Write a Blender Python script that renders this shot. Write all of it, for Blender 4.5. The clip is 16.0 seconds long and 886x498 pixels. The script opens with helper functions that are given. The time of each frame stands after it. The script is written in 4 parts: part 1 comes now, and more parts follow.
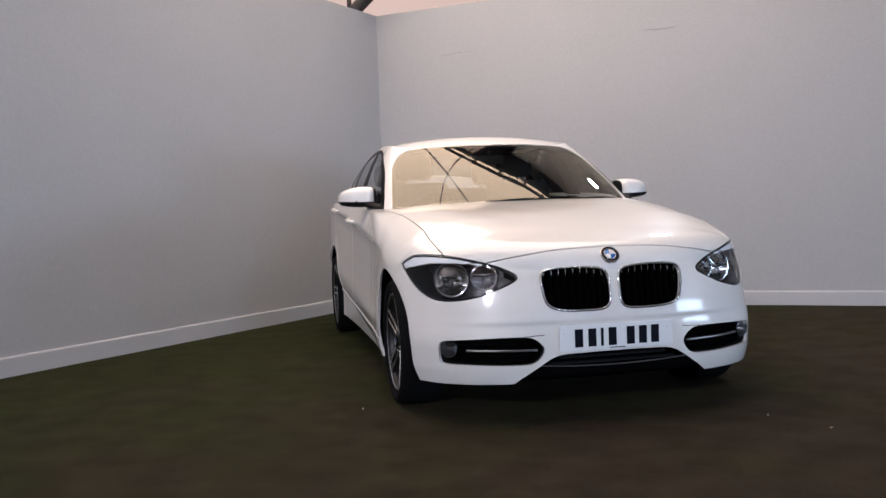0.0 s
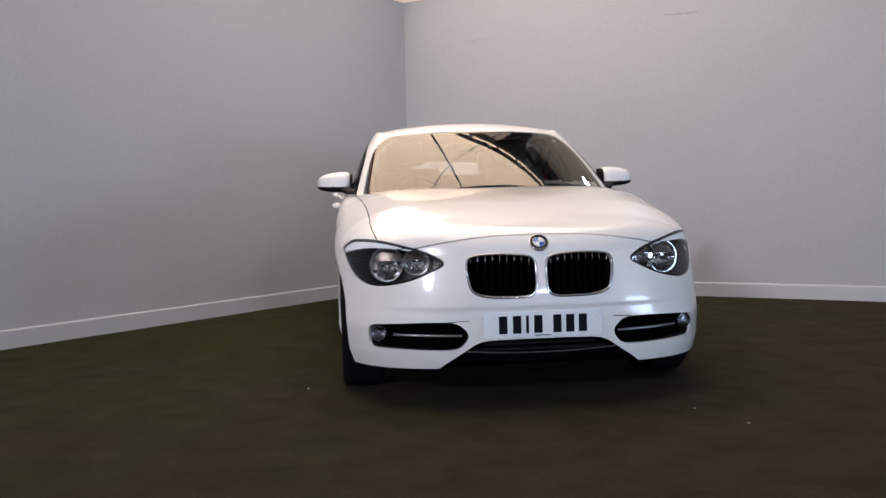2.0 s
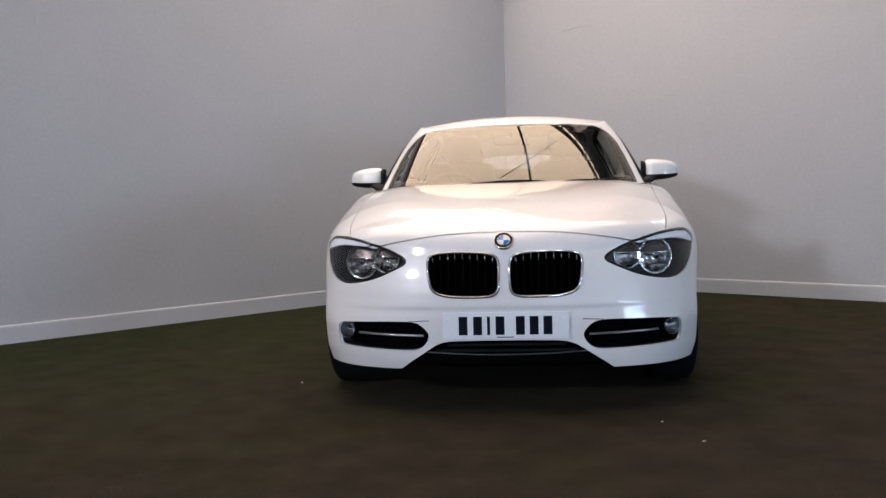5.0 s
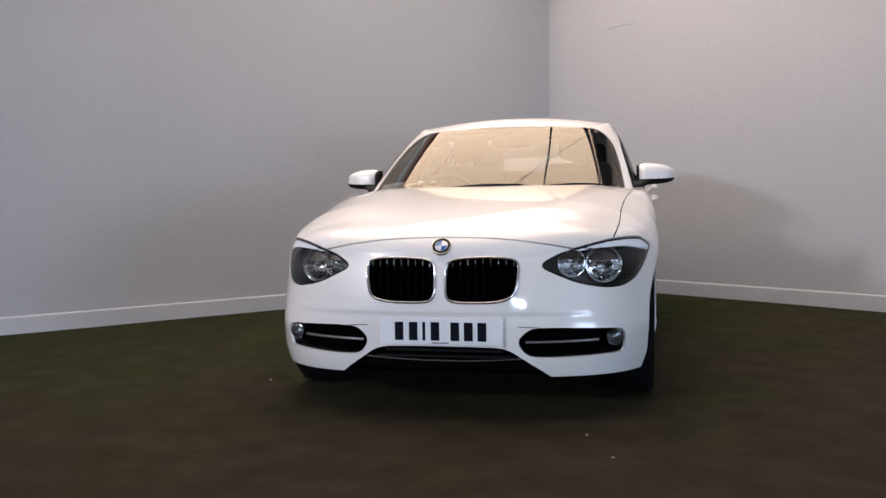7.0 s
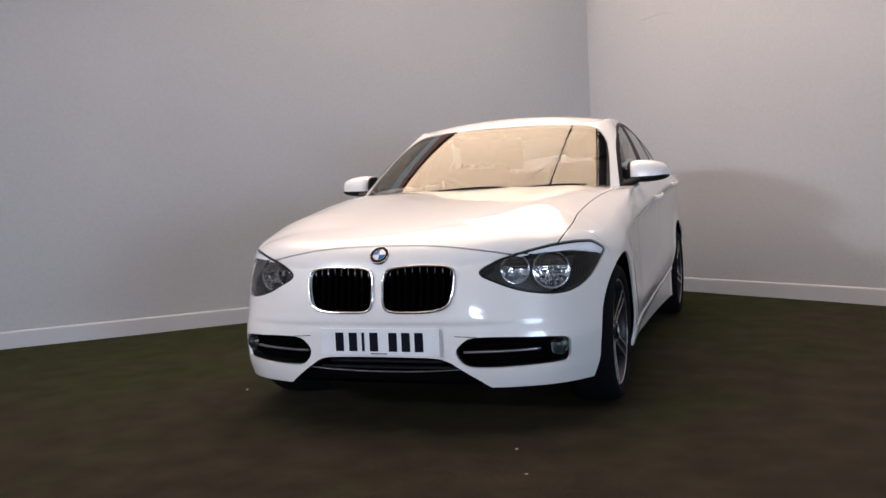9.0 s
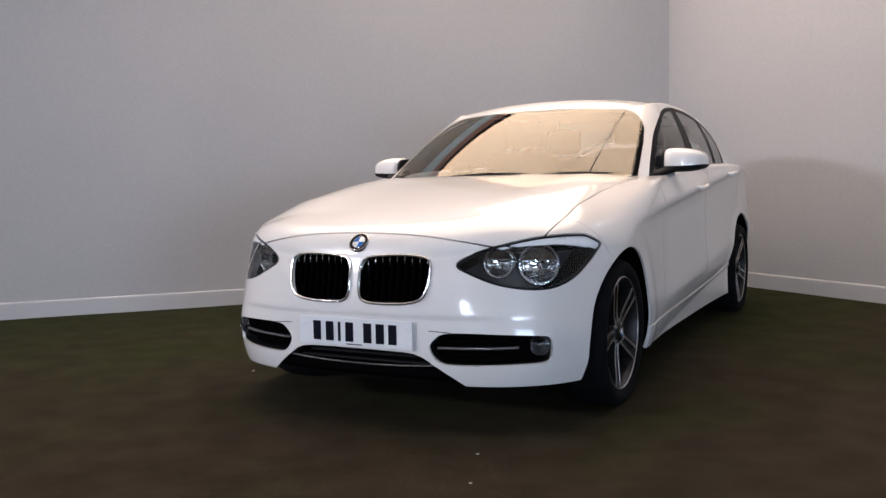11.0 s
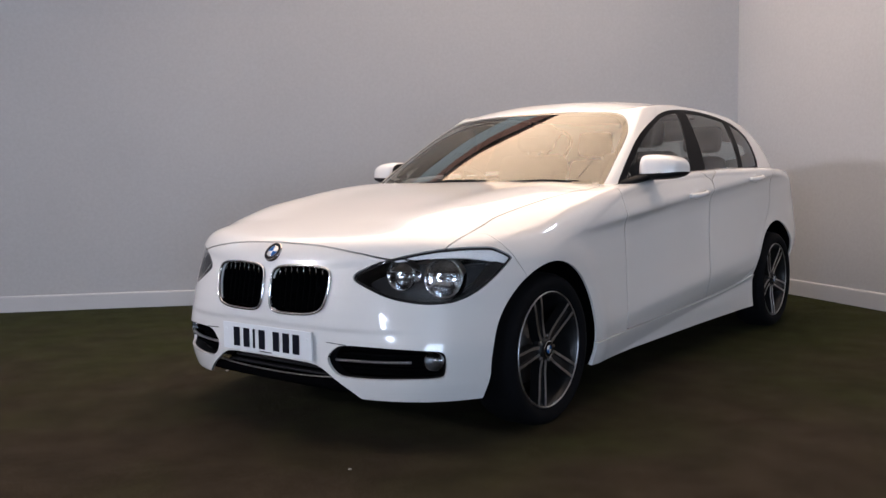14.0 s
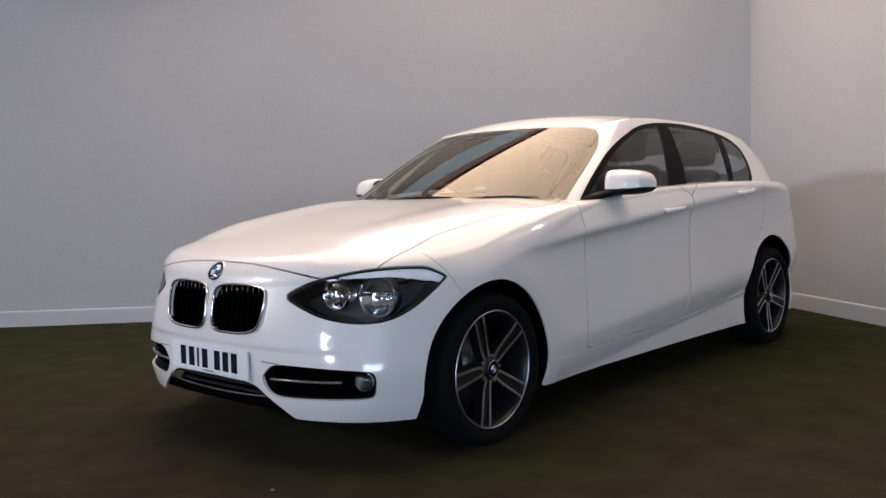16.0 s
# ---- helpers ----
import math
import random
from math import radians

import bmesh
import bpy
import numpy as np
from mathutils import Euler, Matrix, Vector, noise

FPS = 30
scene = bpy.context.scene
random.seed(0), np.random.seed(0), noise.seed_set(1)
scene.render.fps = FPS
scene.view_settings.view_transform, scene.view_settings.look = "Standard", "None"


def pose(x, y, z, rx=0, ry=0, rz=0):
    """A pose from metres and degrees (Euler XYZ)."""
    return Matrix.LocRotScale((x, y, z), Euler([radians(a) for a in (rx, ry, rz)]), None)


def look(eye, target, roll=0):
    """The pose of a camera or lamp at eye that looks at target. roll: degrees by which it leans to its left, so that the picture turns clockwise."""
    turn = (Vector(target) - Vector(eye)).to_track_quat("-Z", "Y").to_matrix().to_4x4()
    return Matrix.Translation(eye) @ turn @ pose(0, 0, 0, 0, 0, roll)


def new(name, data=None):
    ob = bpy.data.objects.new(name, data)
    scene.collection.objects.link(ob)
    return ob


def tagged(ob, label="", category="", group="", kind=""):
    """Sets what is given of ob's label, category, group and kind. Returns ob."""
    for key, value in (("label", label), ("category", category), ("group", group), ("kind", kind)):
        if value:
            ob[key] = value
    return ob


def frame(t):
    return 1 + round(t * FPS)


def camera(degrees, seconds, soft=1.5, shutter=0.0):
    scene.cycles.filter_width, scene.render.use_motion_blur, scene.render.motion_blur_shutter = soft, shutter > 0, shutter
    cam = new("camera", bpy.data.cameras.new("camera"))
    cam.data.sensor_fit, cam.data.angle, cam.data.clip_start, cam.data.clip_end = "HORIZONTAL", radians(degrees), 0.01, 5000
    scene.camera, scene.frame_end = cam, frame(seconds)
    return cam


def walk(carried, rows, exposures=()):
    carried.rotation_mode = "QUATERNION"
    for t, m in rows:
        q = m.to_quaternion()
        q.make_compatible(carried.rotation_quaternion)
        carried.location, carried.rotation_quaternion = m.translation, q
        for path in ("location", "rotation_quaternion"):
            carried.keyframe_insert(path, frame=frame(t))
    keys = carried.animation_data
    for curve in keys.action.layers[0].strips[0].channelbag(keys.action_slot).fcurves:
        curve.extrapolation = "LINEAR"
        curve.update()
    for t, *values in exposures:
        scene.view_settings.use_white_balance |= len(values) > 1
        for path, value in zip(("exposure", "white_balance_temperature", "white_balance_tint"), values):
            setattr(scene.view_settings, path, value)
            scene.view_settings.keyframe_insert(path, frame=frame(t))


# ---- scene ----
cam = camera(53.5, 16.0)
PATH = [
    (0, (-1.5, -4.267, 0.922), (-1.079, -2.313, 0.843), -2.2),
    (0.5, (-1.351, -4.316, 0.903), (-0.944, -2.36, 0.82), -2.7),
    (1, (-1.197, -4.327, 0.92), (-0.871, -2.357, 0.809), -1.7),
    (1.5, (-1.018, -4.381, 0.908), (-0.761, -2.401, 0.804), -2.1),
    (2, (-0.832, -4.431, 0.9), (-0.61, -2.446, 0.796), -1.4),
    (2.5, (-0.655, -4.383, 0.899), (-0.511, -2.392, 0.771), -1.1),
    (3, (-0.477, -4.421, 0.903), (-0.37, -2.428, 0.775), -1.9),
    (3.5, (-0.27, -4.461, 0.89), (-0.287, -2.464, 0.778), -1.7),
    (4, (-0.128, -4.448, 0.887), (-0.215, -2.452, 0.782), -1.7),
    (6.5, (0.617, -4.228, 0.912), (0.221, -2.271, 0.79), -0.9),
    (7, (0.814, -4.243, 0.915), (0.368, -2.296, 0.802), -0.9),
    (7.5, (0.943, -4.147, 0.906), (0.441, -2.215, 0.783), -1.3),
    (8, (1.07, -4.087, 0.921), (0.502, -2.174, 0.786), -1.1),
    (8.5, (1.273, -4.039, 0.926), (0.658, -2.14, 0.807), -2.2),
    (11, (1.884, -3.59, 0.938), (0.954, -1.825, 0.793), -1.1),
    (11.5, (1.98, -3.512, 0.959), (1.05, -1.749, 0.798), -1.4),
    (12, (2.173, -3.451, 0.961), (1.195, -1.713, 0.814), -1.8),
    (12.5, (2.301, -3.385, 0.961), (1.286, -1.668, 0.814), -1.5),
    (13, (2.388, -3.259, 0.974), (1.316, -1.578, 0.82), -1.2),
    (13.5, (2.485, -3.153, 0.978), (1.379, -1.492, 0.838), -1.5),
    (14, (2.65, -3.044, 0.99), (1.43, -1.467, 0.836), -0.8),
    (14.5, (2.699, -2.952, 0.985), (1.437, -1.408, 0.831), -0.9),
    (15, (2.733, -2.838, 1.003), (1.441, -1.318, 0.858), -1.4),
    (15.5, (2.912, -2.759, 1.001), (1.59, -1.264, 0.863), -0.6),
    (16, (2.982, -2.728, 1.006), (1.661, -1.232, 0.881), -1.2),
]
walk(cam, [(t, look(eye, target, roll)) for t, eye, target, roll in PATH], [(0, .21, 5560, 17), (4, .21, 5520, 16), (7, .31, 5640, 17), (11, .36, 5780, 18), (16, .30, 5740, 18)])
# END CAMERA

# ---- light: a roof given its own glow over the hall, daylight through its doorway
world = bpy.data.worlds.new("world")
scene.world = world
world.use_nodes = True
world.node_tree.nodes["Background"].inputs["Color"].default_value = (.55, .62, .75, 1)
world.node_tree.nodes["Background"].inputs["Strength"].default_value = .05
# strength of the glow put into the roof, standing in for daylight
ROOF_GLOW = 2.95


def area_lamp(name, m, sx, sy, watts, colour):
    data = bpy.data.lights.new(name, "AREA")
    data.shape, data.size, data.size_y, data.energy, data.color = "RECTANGLE", sx, sy, watts, colour
    ob = new(name, data)
    ob.matrix_world = m
    return ob


area_lamp("doorway_daylight", look((2.4, -20.2, 3.45), (2.4, 0, 3.45)), 14.0, 1.5, 3300.0, (.80, .92, 1.0))
# unseen fill lamp, added to brighten the car's side and the west wall
area_lamp("side_fill_lamp", look((11.0, -11.3, 1.15), (3.5, -5.9, 1.15)), 6.6, 2.2, 560.0, (.72, .88, 1.0))
area_lamp("gable_window_daylight", look((-8.3, -11.5, 5.0), (0, 1.8, 1.4)), 1.2, 1.0, 600.0, (1.0, .95, .90))


# ---- materials
def material(name, colour, rough=.5, metal=0.0, coat=0.0, vary=.08, scale=6.0, fine=120.0, bump=0.0, spec=.5, emit=None, strength=0.0):
    """A surface with slight clouding at a large and a fine scale, and an optional fine relief."""
    m = bpy.data.materials.new(name)
    m.use_nodes = True
    n, l = m.node_tree.nodes, m.node_tree.links
    b = n["Principled BSDF"]
    b.inputs["Metallic"].default_value, b.inputs["Roughness"].default_value = metal, rough
    b.inputs["Coat Weight"].default_value, b.inputs["Coat Roughness"].default_value = coat, .055
    b.inputs["Specular IOR Level"].default_value = spec
    tc = n.new("ShaderNodeTexCoord")
    big, small = n.new("ShaderNodeTexNoise"), n.new("ShaderNodeTexNoise")
    big.inputs["Scale"].default_value, small.inputs["Scale"].default_value = scale, fine
    big.inputs["Detail"].default_value = 4
    l.new(tc.outputs["Object"], big.inputs["Vector"]), l.new(tc.outputs["Object"], small.inputs["Vector"])
    mix = n.new("ShaderNodeMath")
    mix.operation = "ADD"
    l.new(big.outputs["Fac"], mix.inputs[0]), l.new(small.outputs["Fac"], mix.inputs[1])
    ramp = n.new("ShaderNodeMapRange")
    ramp.inputs["From Min"].default_value, ramp.inputs["From Max"].default_value = .6, 1.4
    ramp.inputs["To Min"].default_value, ramp.inputs["To Max"].default_value = 1 - vary, 1 + vary
    l.new(mix.outputs[0], ramp.inputs["Value"])
    tint = n.new("ShaderNodeVectorMath")
    tint.operation = "SCALE"
    tint.inputs[0].default_value = colour
    l.new(ramp.outputs[0], tint.inputs["Scale"])
    l.new(tint.outputs[0], b.inputs["Base Color"])
    if bump:
        bp = n.new("ShaderNodeBump")
        bp.inputs["Strength"].default_value, bp.inputs["Distance"].default_value = 1.0, bump
        l.new(small.outputs["Fac"], bp.inputs["Height"])
        l.new(bp.outputs[0], b.inputs["Normal"])
    if emit:
        b.inputs["Emission Color"].default_value, b.inputs["Emission Strength"].default_value = (*emit, 1), strength
    return m


def glass(name, tint, ior, gloss=.0, sheen=(1, 1, 1)):
    """A thin pane: tinted see-through with a mirror gloss that rises towards grazing angles."""
    m = bpy.data.materials.new(name)
    m.use_nodes = True
    n, l = m.node_tree.nodes, m.node_tree.links
    n.remove(n["Principled BSDF"])
    see, shine, mix, fr = (n.new("ShaderNodeBsdfTransparent"), n.new("ShaderNodeBsdfGlossy"), n.new("ShaderNodeMixShader"), n.new("ShaderNodeFresnel"))
    see.inputs["Color"].default_value = (*tint, 1)
    shine.inputs["Roughness"].default_value = gloss
    shine.inputs["Color"].default_value = (*sheen, 1)
    fr.inputs["IOR"].default_value = ior
    l.new(fr.outputs[0], mix.inputs[0]), l.new(see.outputs[0], mix.inputs[1]), l.new(shine.outputs[0], mix.inputs[2])
    l.new(mix.outputs[0], n["Material Output"].inputs["Surface"])
    return m


PAINT = material("white_car_paint", (.80, .785, .765), .35, coat=1.0, vary=.012, scale=2, fine=600)
VOID = material("grille_black", (.0025, .0025, .0028), .9, vary=.1, spec=.0)
BLACK = material("black_plastic", (.006, .006, .007), .6, vary=.15, fine=300, spec=.15)
GLOSSY_BLACK = material("gloss_black_trim", (.005, .005, .006), .4, vary=.1, spec=.03)
RUBBER = material("tyre_rubber", (.006, .006, .007), .85, vary=.2, scale=15, fine=200, bump=.0006, spec=.08)
CHROME = material("chrome", (.66, .66, .67), .10, 1.0, vary=.03)
ALLOY = material("machined_alloy", (.46, .455, .455), .34, 1.0, vary=.06, fine=400)
DARK_ALLOY = material("dark_painted_alloy", (.012, .012, .013), .4, .3, vary=.12)
STEEL = material("brake_steel", (.20, .19, .18), .45, 1.0, vary=.15, scale=20)
LAMP_DARK = material("lamp_housing_grey", (.032, .032, .034), .35, vary=.1, scale=20)
LAMP_BROW = material("lamp_brow_white", (.85, .86, .88), .25, vary=.05)
LAMP_HOOD = material("lamp_hood_smoke", (.16, .13, .11), .22, .8, vary=.15, scale=40)
REFLECTOR = material("lamp_reflector", (.86, .86, .87), .09, 1.0, vary=.04, scale=30)
FOG_REFLECTOR = material("fog_lamp_reflector", (.36, .36, .37), .18, 1.0, vary=.1, scale=60)
SATIN = material("satin_chrome", (.42, .42, .43), .28, 1.0, vary=.05)
PLATE = material("plate_white", (.80, .82, .84), .3, vary=.03, scale=10)
INK = material("plate_characters", (.005, .006, .012), .6, vary=.05, spec=.08)
BAND = material("badge_dark_band", (.012, .012, .014), .5, vary=.3, scale=200, fine=500, spec=.05)
BLUE = material("badge_blue", (.03, .14, .42), .25, coat=.6, vary=.04)
WHITE = material("badge_white", (.80, .80, .80), .25, coat=.6, vary=.03)
RED = material("tail_lamp_red", (.22, .01, .01), .15, coat=1.0, vary=.1)
CLOTH = material("dark_seat_cloth", (.013, .012, .012), .9, vary=.2, scale=20, fine=500, bump=.001)
TRIM = material("cabin_trim", (.014, .013, .013), .7, vary=.15)
HEADLINER = material("grey_headliner", (.07, .066, .062), .9, vary=.08)
FLOOD = material("flood_lamp_glass", (.8, .8, .8), .4, vary=.02, emit=(.92, .96, 1.0), strength=55.0)
SCREEN = glass("windscreen_glass", (.90, .91, .88), 1.85, .010, sheen=(1, .93, .80))
PANE = glass("tinted_side_glass", (.66, .70, .70), 1.35)
LENS = glass("clear_lamp_lens", (.94, .95, .96), 1.48)
WALL = material("pale_grey_wall_paint", (.385, .395, .41), .6, vary=.06, scale=.8, fine=40, bump=.0004)
SKIRT = material("grey_skirting_paint", (.44, .45, .47), .5, vary=.03, scale=3)
SCUFF = material("wall_scuff", (.345, .35, .36), .7, vary=.15, scale=20)
STEELWORK = material("dark_roof_steel", (.035, .032, .030), .6, vary=.2)
HALL = material("hall_blockwork", (.34, .33, .31), .85, vary=.12, scale=2, fine=60, bump=.002)
CONCRETE = material("hall_concrete", (.20, .19, .18), .8, vary=.15, scale=1.5, bump=.002)
ROOFING = material("glowing_roof_sheet", (.70, .62, .52), .6, vary=.03, scale=1.0, fine=6.0, emit=(1.0, .755, .51), strength=ROOF_GLOW)
# dimmer, glowless and dark copies put the roof's light and shade into colour
ROOF_SHADED = material("dimmer_glow_roof_sheet", (.60, .50, .43), .6, vary=.05, scale=1.0, fine=6.0, emit=(1.0, .70, .52), strength=.62)
ROOF_GLOWLESS = material("glowless_cream_roof", (.55, .50, .43), .7, vary=.06, scale=1.0)
DARK_ROOF = material("roof_shade_dark", (.045, .036, .030), .8, vary=.15, scale=1.0)
GREY_SHEET = material("grey_wall_sheeting", (.36, .37, .38), .7, vary=.06, scale=1.5)
# faint emission added, since hardly any light reaches this lining
EAVES_SHEET = material("grey_glowing_eaves_sheet", (.45, .50, .51), .7, vary=.06, scale=1.5, emit=(.80, .96, 1.0), strength=.55)
# a weak glow is put into the brown board to keep it from black
BROWN_BOARD = material("brown_glowing_strip", (.34, .20, .16), .7, vary=.2, scale=3.0, emit=(1.0, .58, .46), strength=.30)
DEBRIS = material("pale_fleck", (.42, .40, .36), .8, vary=.1)


def turf_material():
    m = material("dark_artificial_turf", (.5, .5, .5), .95, vary=.2, fine=300, bump=.010, spec=.10)
    n, l = m.node_tree.nodes, m.node_tree.links
    b = n["Principled BSDF"]
    tc, a, c, ramp, mul = (n.new("ShaderNodeTexCoord"), n.new("ShaderNodeTexNoise"), n.new("ShaderNodeTexNoise"), n.new("ShaderNodeValToRGB"), n.new("ShaderNodeMixRGB"))
    a.inputs["Scale"].default_value, a.inputs["Detail"].default_value = 1.3, 5
    c.inputs["Scale"].default_value = 260
    l.new(tc.outputs["Object"], a.inputs["Vector"]), l.new(tc.outputs["Object"], c.inputs["Vector"])
    ramp.color_ramp.elements[0].position, ramp.color_ramp.elements[0].color = .34, (.0360, .0278, .0180, 1)
    ramp.color_ramp.elements[1].position, ramp.color_ramp.elements[1].color = .74, (.0270, .0305, .0100, 1)
    # greener by the walls, browner where feet have worn it
    way, slope = n.new("ShaderNodeVectorMath"), n.new("ShaderNodeMath")
    way.operation, slope.operation = "DOT_PRODUCT", "ADD"
    way.inputs[1].default_value = (-.06, .085, 0)
    l.new(tc.outputs["Object"], way.inputs[0])
    l.new(way.outputs["Value"], slope.inputs[0]), l.new(a.outputs["Fac"], slope.inputs[1])
    l.new(slope.outputs[0], ramp.inputs[0])
    rng = n.new("ShaderNodeMapRange")
    rng.inputs["From Min"].default_value, rng.inputs["From Max"].default_value = .3, .7
    rng.inputs["To Min"].default_value, rng.inputs["To Max"].default_value = .55, 1.5
    l.new(c.outputs["Fac"], rng.inputs["Value"])
    patch, wear, mul2 = n.new("ShaderNodeTexNoise"), n.new("ShaderNodeMapRange"), n.new("ShaderNodeMixRGB")
    patch.inputs["Scale"].default_value, patch.inputs["Detail"].default_value = 5.0, 9
    l.new(tc.outputs["Object"], patch.inputs["Vector"])
    wear.inputs["From Min"].default_value, wear.inputs["From Max"].default_value = .32, .68
    wear.inputs["To Min"].default_value, wear.inputs["To Max"].default_value = .78, 1.25
    l.new(patch.outputs["Fac"], wear.inputs["Value"])
    mul2.blend_type, mul2.inputs[0].default_value = "MULTIPLY", 1
    l.new(ramp.outputs[0], mul2.inputs[1]), l.new(wear.outputs[0], mul2.inputs[2])
    mul.blend_type, mul.inputs[0].default_value = "MULTIPLY", 1
    l.new(mul2.outputs[0], mul.inputs[1]), l.new(rng.outputs[0], mul.inputs[2])
    l.new(mul.outputs[0], b.inputs["Base Color"])
    return m


TURF = turf_material()


# ---- mesh helpers
def finish(name, bm, mat, parent=None, label="", smooth=True, kind=""):
    mesh = bpy.data.meshes.new(name)
    bm.normal_update()
    bm.to_mesh(mesh)
    bm.free()
    mesh.materials.append(mat)
    if smooth:
        mesh.polygons.foreach_set("use_smooth", [True] * len(mesh.polygons))
    ob = new(name, mesh)
    if parent:
        ob.parent = parent
    if mat in (SCREEN, PANE, LENS):
        ob.visible_shadow = False
    return tagged(ob, label=label, kind=kind)


def part(name, bm, mat, parent, label="", smooth=True):
    return finish(name, bm, mat, parent, label, smooth)


def crisp(bm, degrees=38):
    """Lets the shading break along edges sharper than this."""
    sharp = [e for e in bm.edges if len(e.link_faces) == 2 and e.calc_face_angle(0) > math.radians(degrees)]
    bmesh.ops.split_edges(bm, edges=sharp)
    return bm


def box(bm, m, sx, sy, sz, bevel=0.0):
    made = bmesh.ops.create_cube(bm, size=1, matrix=m @ Matrix.Diagonal((sx, sy, sz, 1)))
    if bevel:
        edges = list({e for v in made["verts"] for e in v.link_edges})
        bmesh.ops.bevel(bm, geom=edges, offset=bevel, segments=2, affect="EDGES", profile=.5)
    return bm


def boxed(sx, sy, sz, m=Matrix(), bevel=0.0):
    return box(bmesh.new(), m, sx, sy, sz, bevel)


def lathe(profile, m, steps=64, closed=False):
    """Turns (radius, height) points about the z axis of m."""
    bm = bmesh.new()
    rings = []
    for i in range(steps):
        a = 2 * math.pi * i / steps
        rings.append([bm.verts.new(m @ Vector((r * math.cos(a), r * math.sin(a), h))) for r, h in profile])
    k = len(profile)
    for i in range(steps):
        a, b = rings[i], rings[(i + 1) % steps]
        for j in range(k if closed else k - 1):
            bm.faces.new((a[j], b[j], b[(j + 1) % k], a[(j + 1) % k]))
    bmesh.ops.recalc_face_normals(bm, faces=bm.faces)
    return bm


def tube(points, radius, ring=8, closed=False, flat=1.0, up=(0, 0, 1)):
    """A rod of round or flattened section along the points."""
    bm = bmesh.new()
    pts = [Vector(p) for p in points]
    rows = []
    for i, p in enumerate(pts):
        a = pts[i - 1] if (i or closed) else p
        b = pts[(i + 1) % len(pts)] if (i < len(pts) - 1 or closed) else p
        d = (b - a).normalized()
        s = d.cross(Vector(up))
        s = s.normalized() if s.length > 1e-5 else Vector((1, 0, 0))
        t = s.cross(d)
        rows.append([bm.verts.new(p + radius * (s * math.cos(2 * math.pi * k / ring) * flat + t * math.sin(2 * math.pi * k / ring))) for k in range(ring)])
    n = len(rows)
    for i in range(n if closed else n - 1):
        a, b = rows[i], rows[(i + 1) % n]
        for k in range(ring):
            bm.faces.new((a[k], a[(k + 1) % ring], b[(k + 1) % ring], b[k]))
    if not closed:
        bm.faces.new(rows[0][::-1]), bm.faces.new(rows[-1])
    bmesh.ops.recalc_face_normals(bm, faces=bm.faces)
    return bm


def rounded(points, times=3):
    """A closed outline with its corners cut smooth."""
    pts = np.array(points, float)
    for _ in range(times):
        nxt = np.roll(pts, -1, 0)
        pts = np.stack([.75 * pts + .25 * nxt, .25 * pts + .75 * nxt], 1).reshape(-1, 2)
    return pts


def sdf(poly, x, y):
    """Signed distance to a closed outline, negative inside."""
    p = np.stack([np.ravel(x), np.ravel(y)], -1)
    poly = np.asarray(poly, float)
    best, inside = np.full(len(p), 1e9), np.zeros(len(p), bool)
    for a, b in zip(poly, np.roll(poly, -1, 0)):
        e, w = b - a, p - a
        t = np.clip((w @ e) / max(e @ e, 1e-12), 0, 1)
        best = np.minimum(best, np.hypot(*(w - t[:, None] * e).T))
        cross = ((a[1] <= p[:, 1]) != (b[1] <= p[:, 1]))
        inside ^= cross & (p[:, 0] < a[0] + (p[:, 1] - a[1]) / np.where(e[1] == 0, 1e-12, e[1]) * e[0])
    return np.where(inside, -best, best)


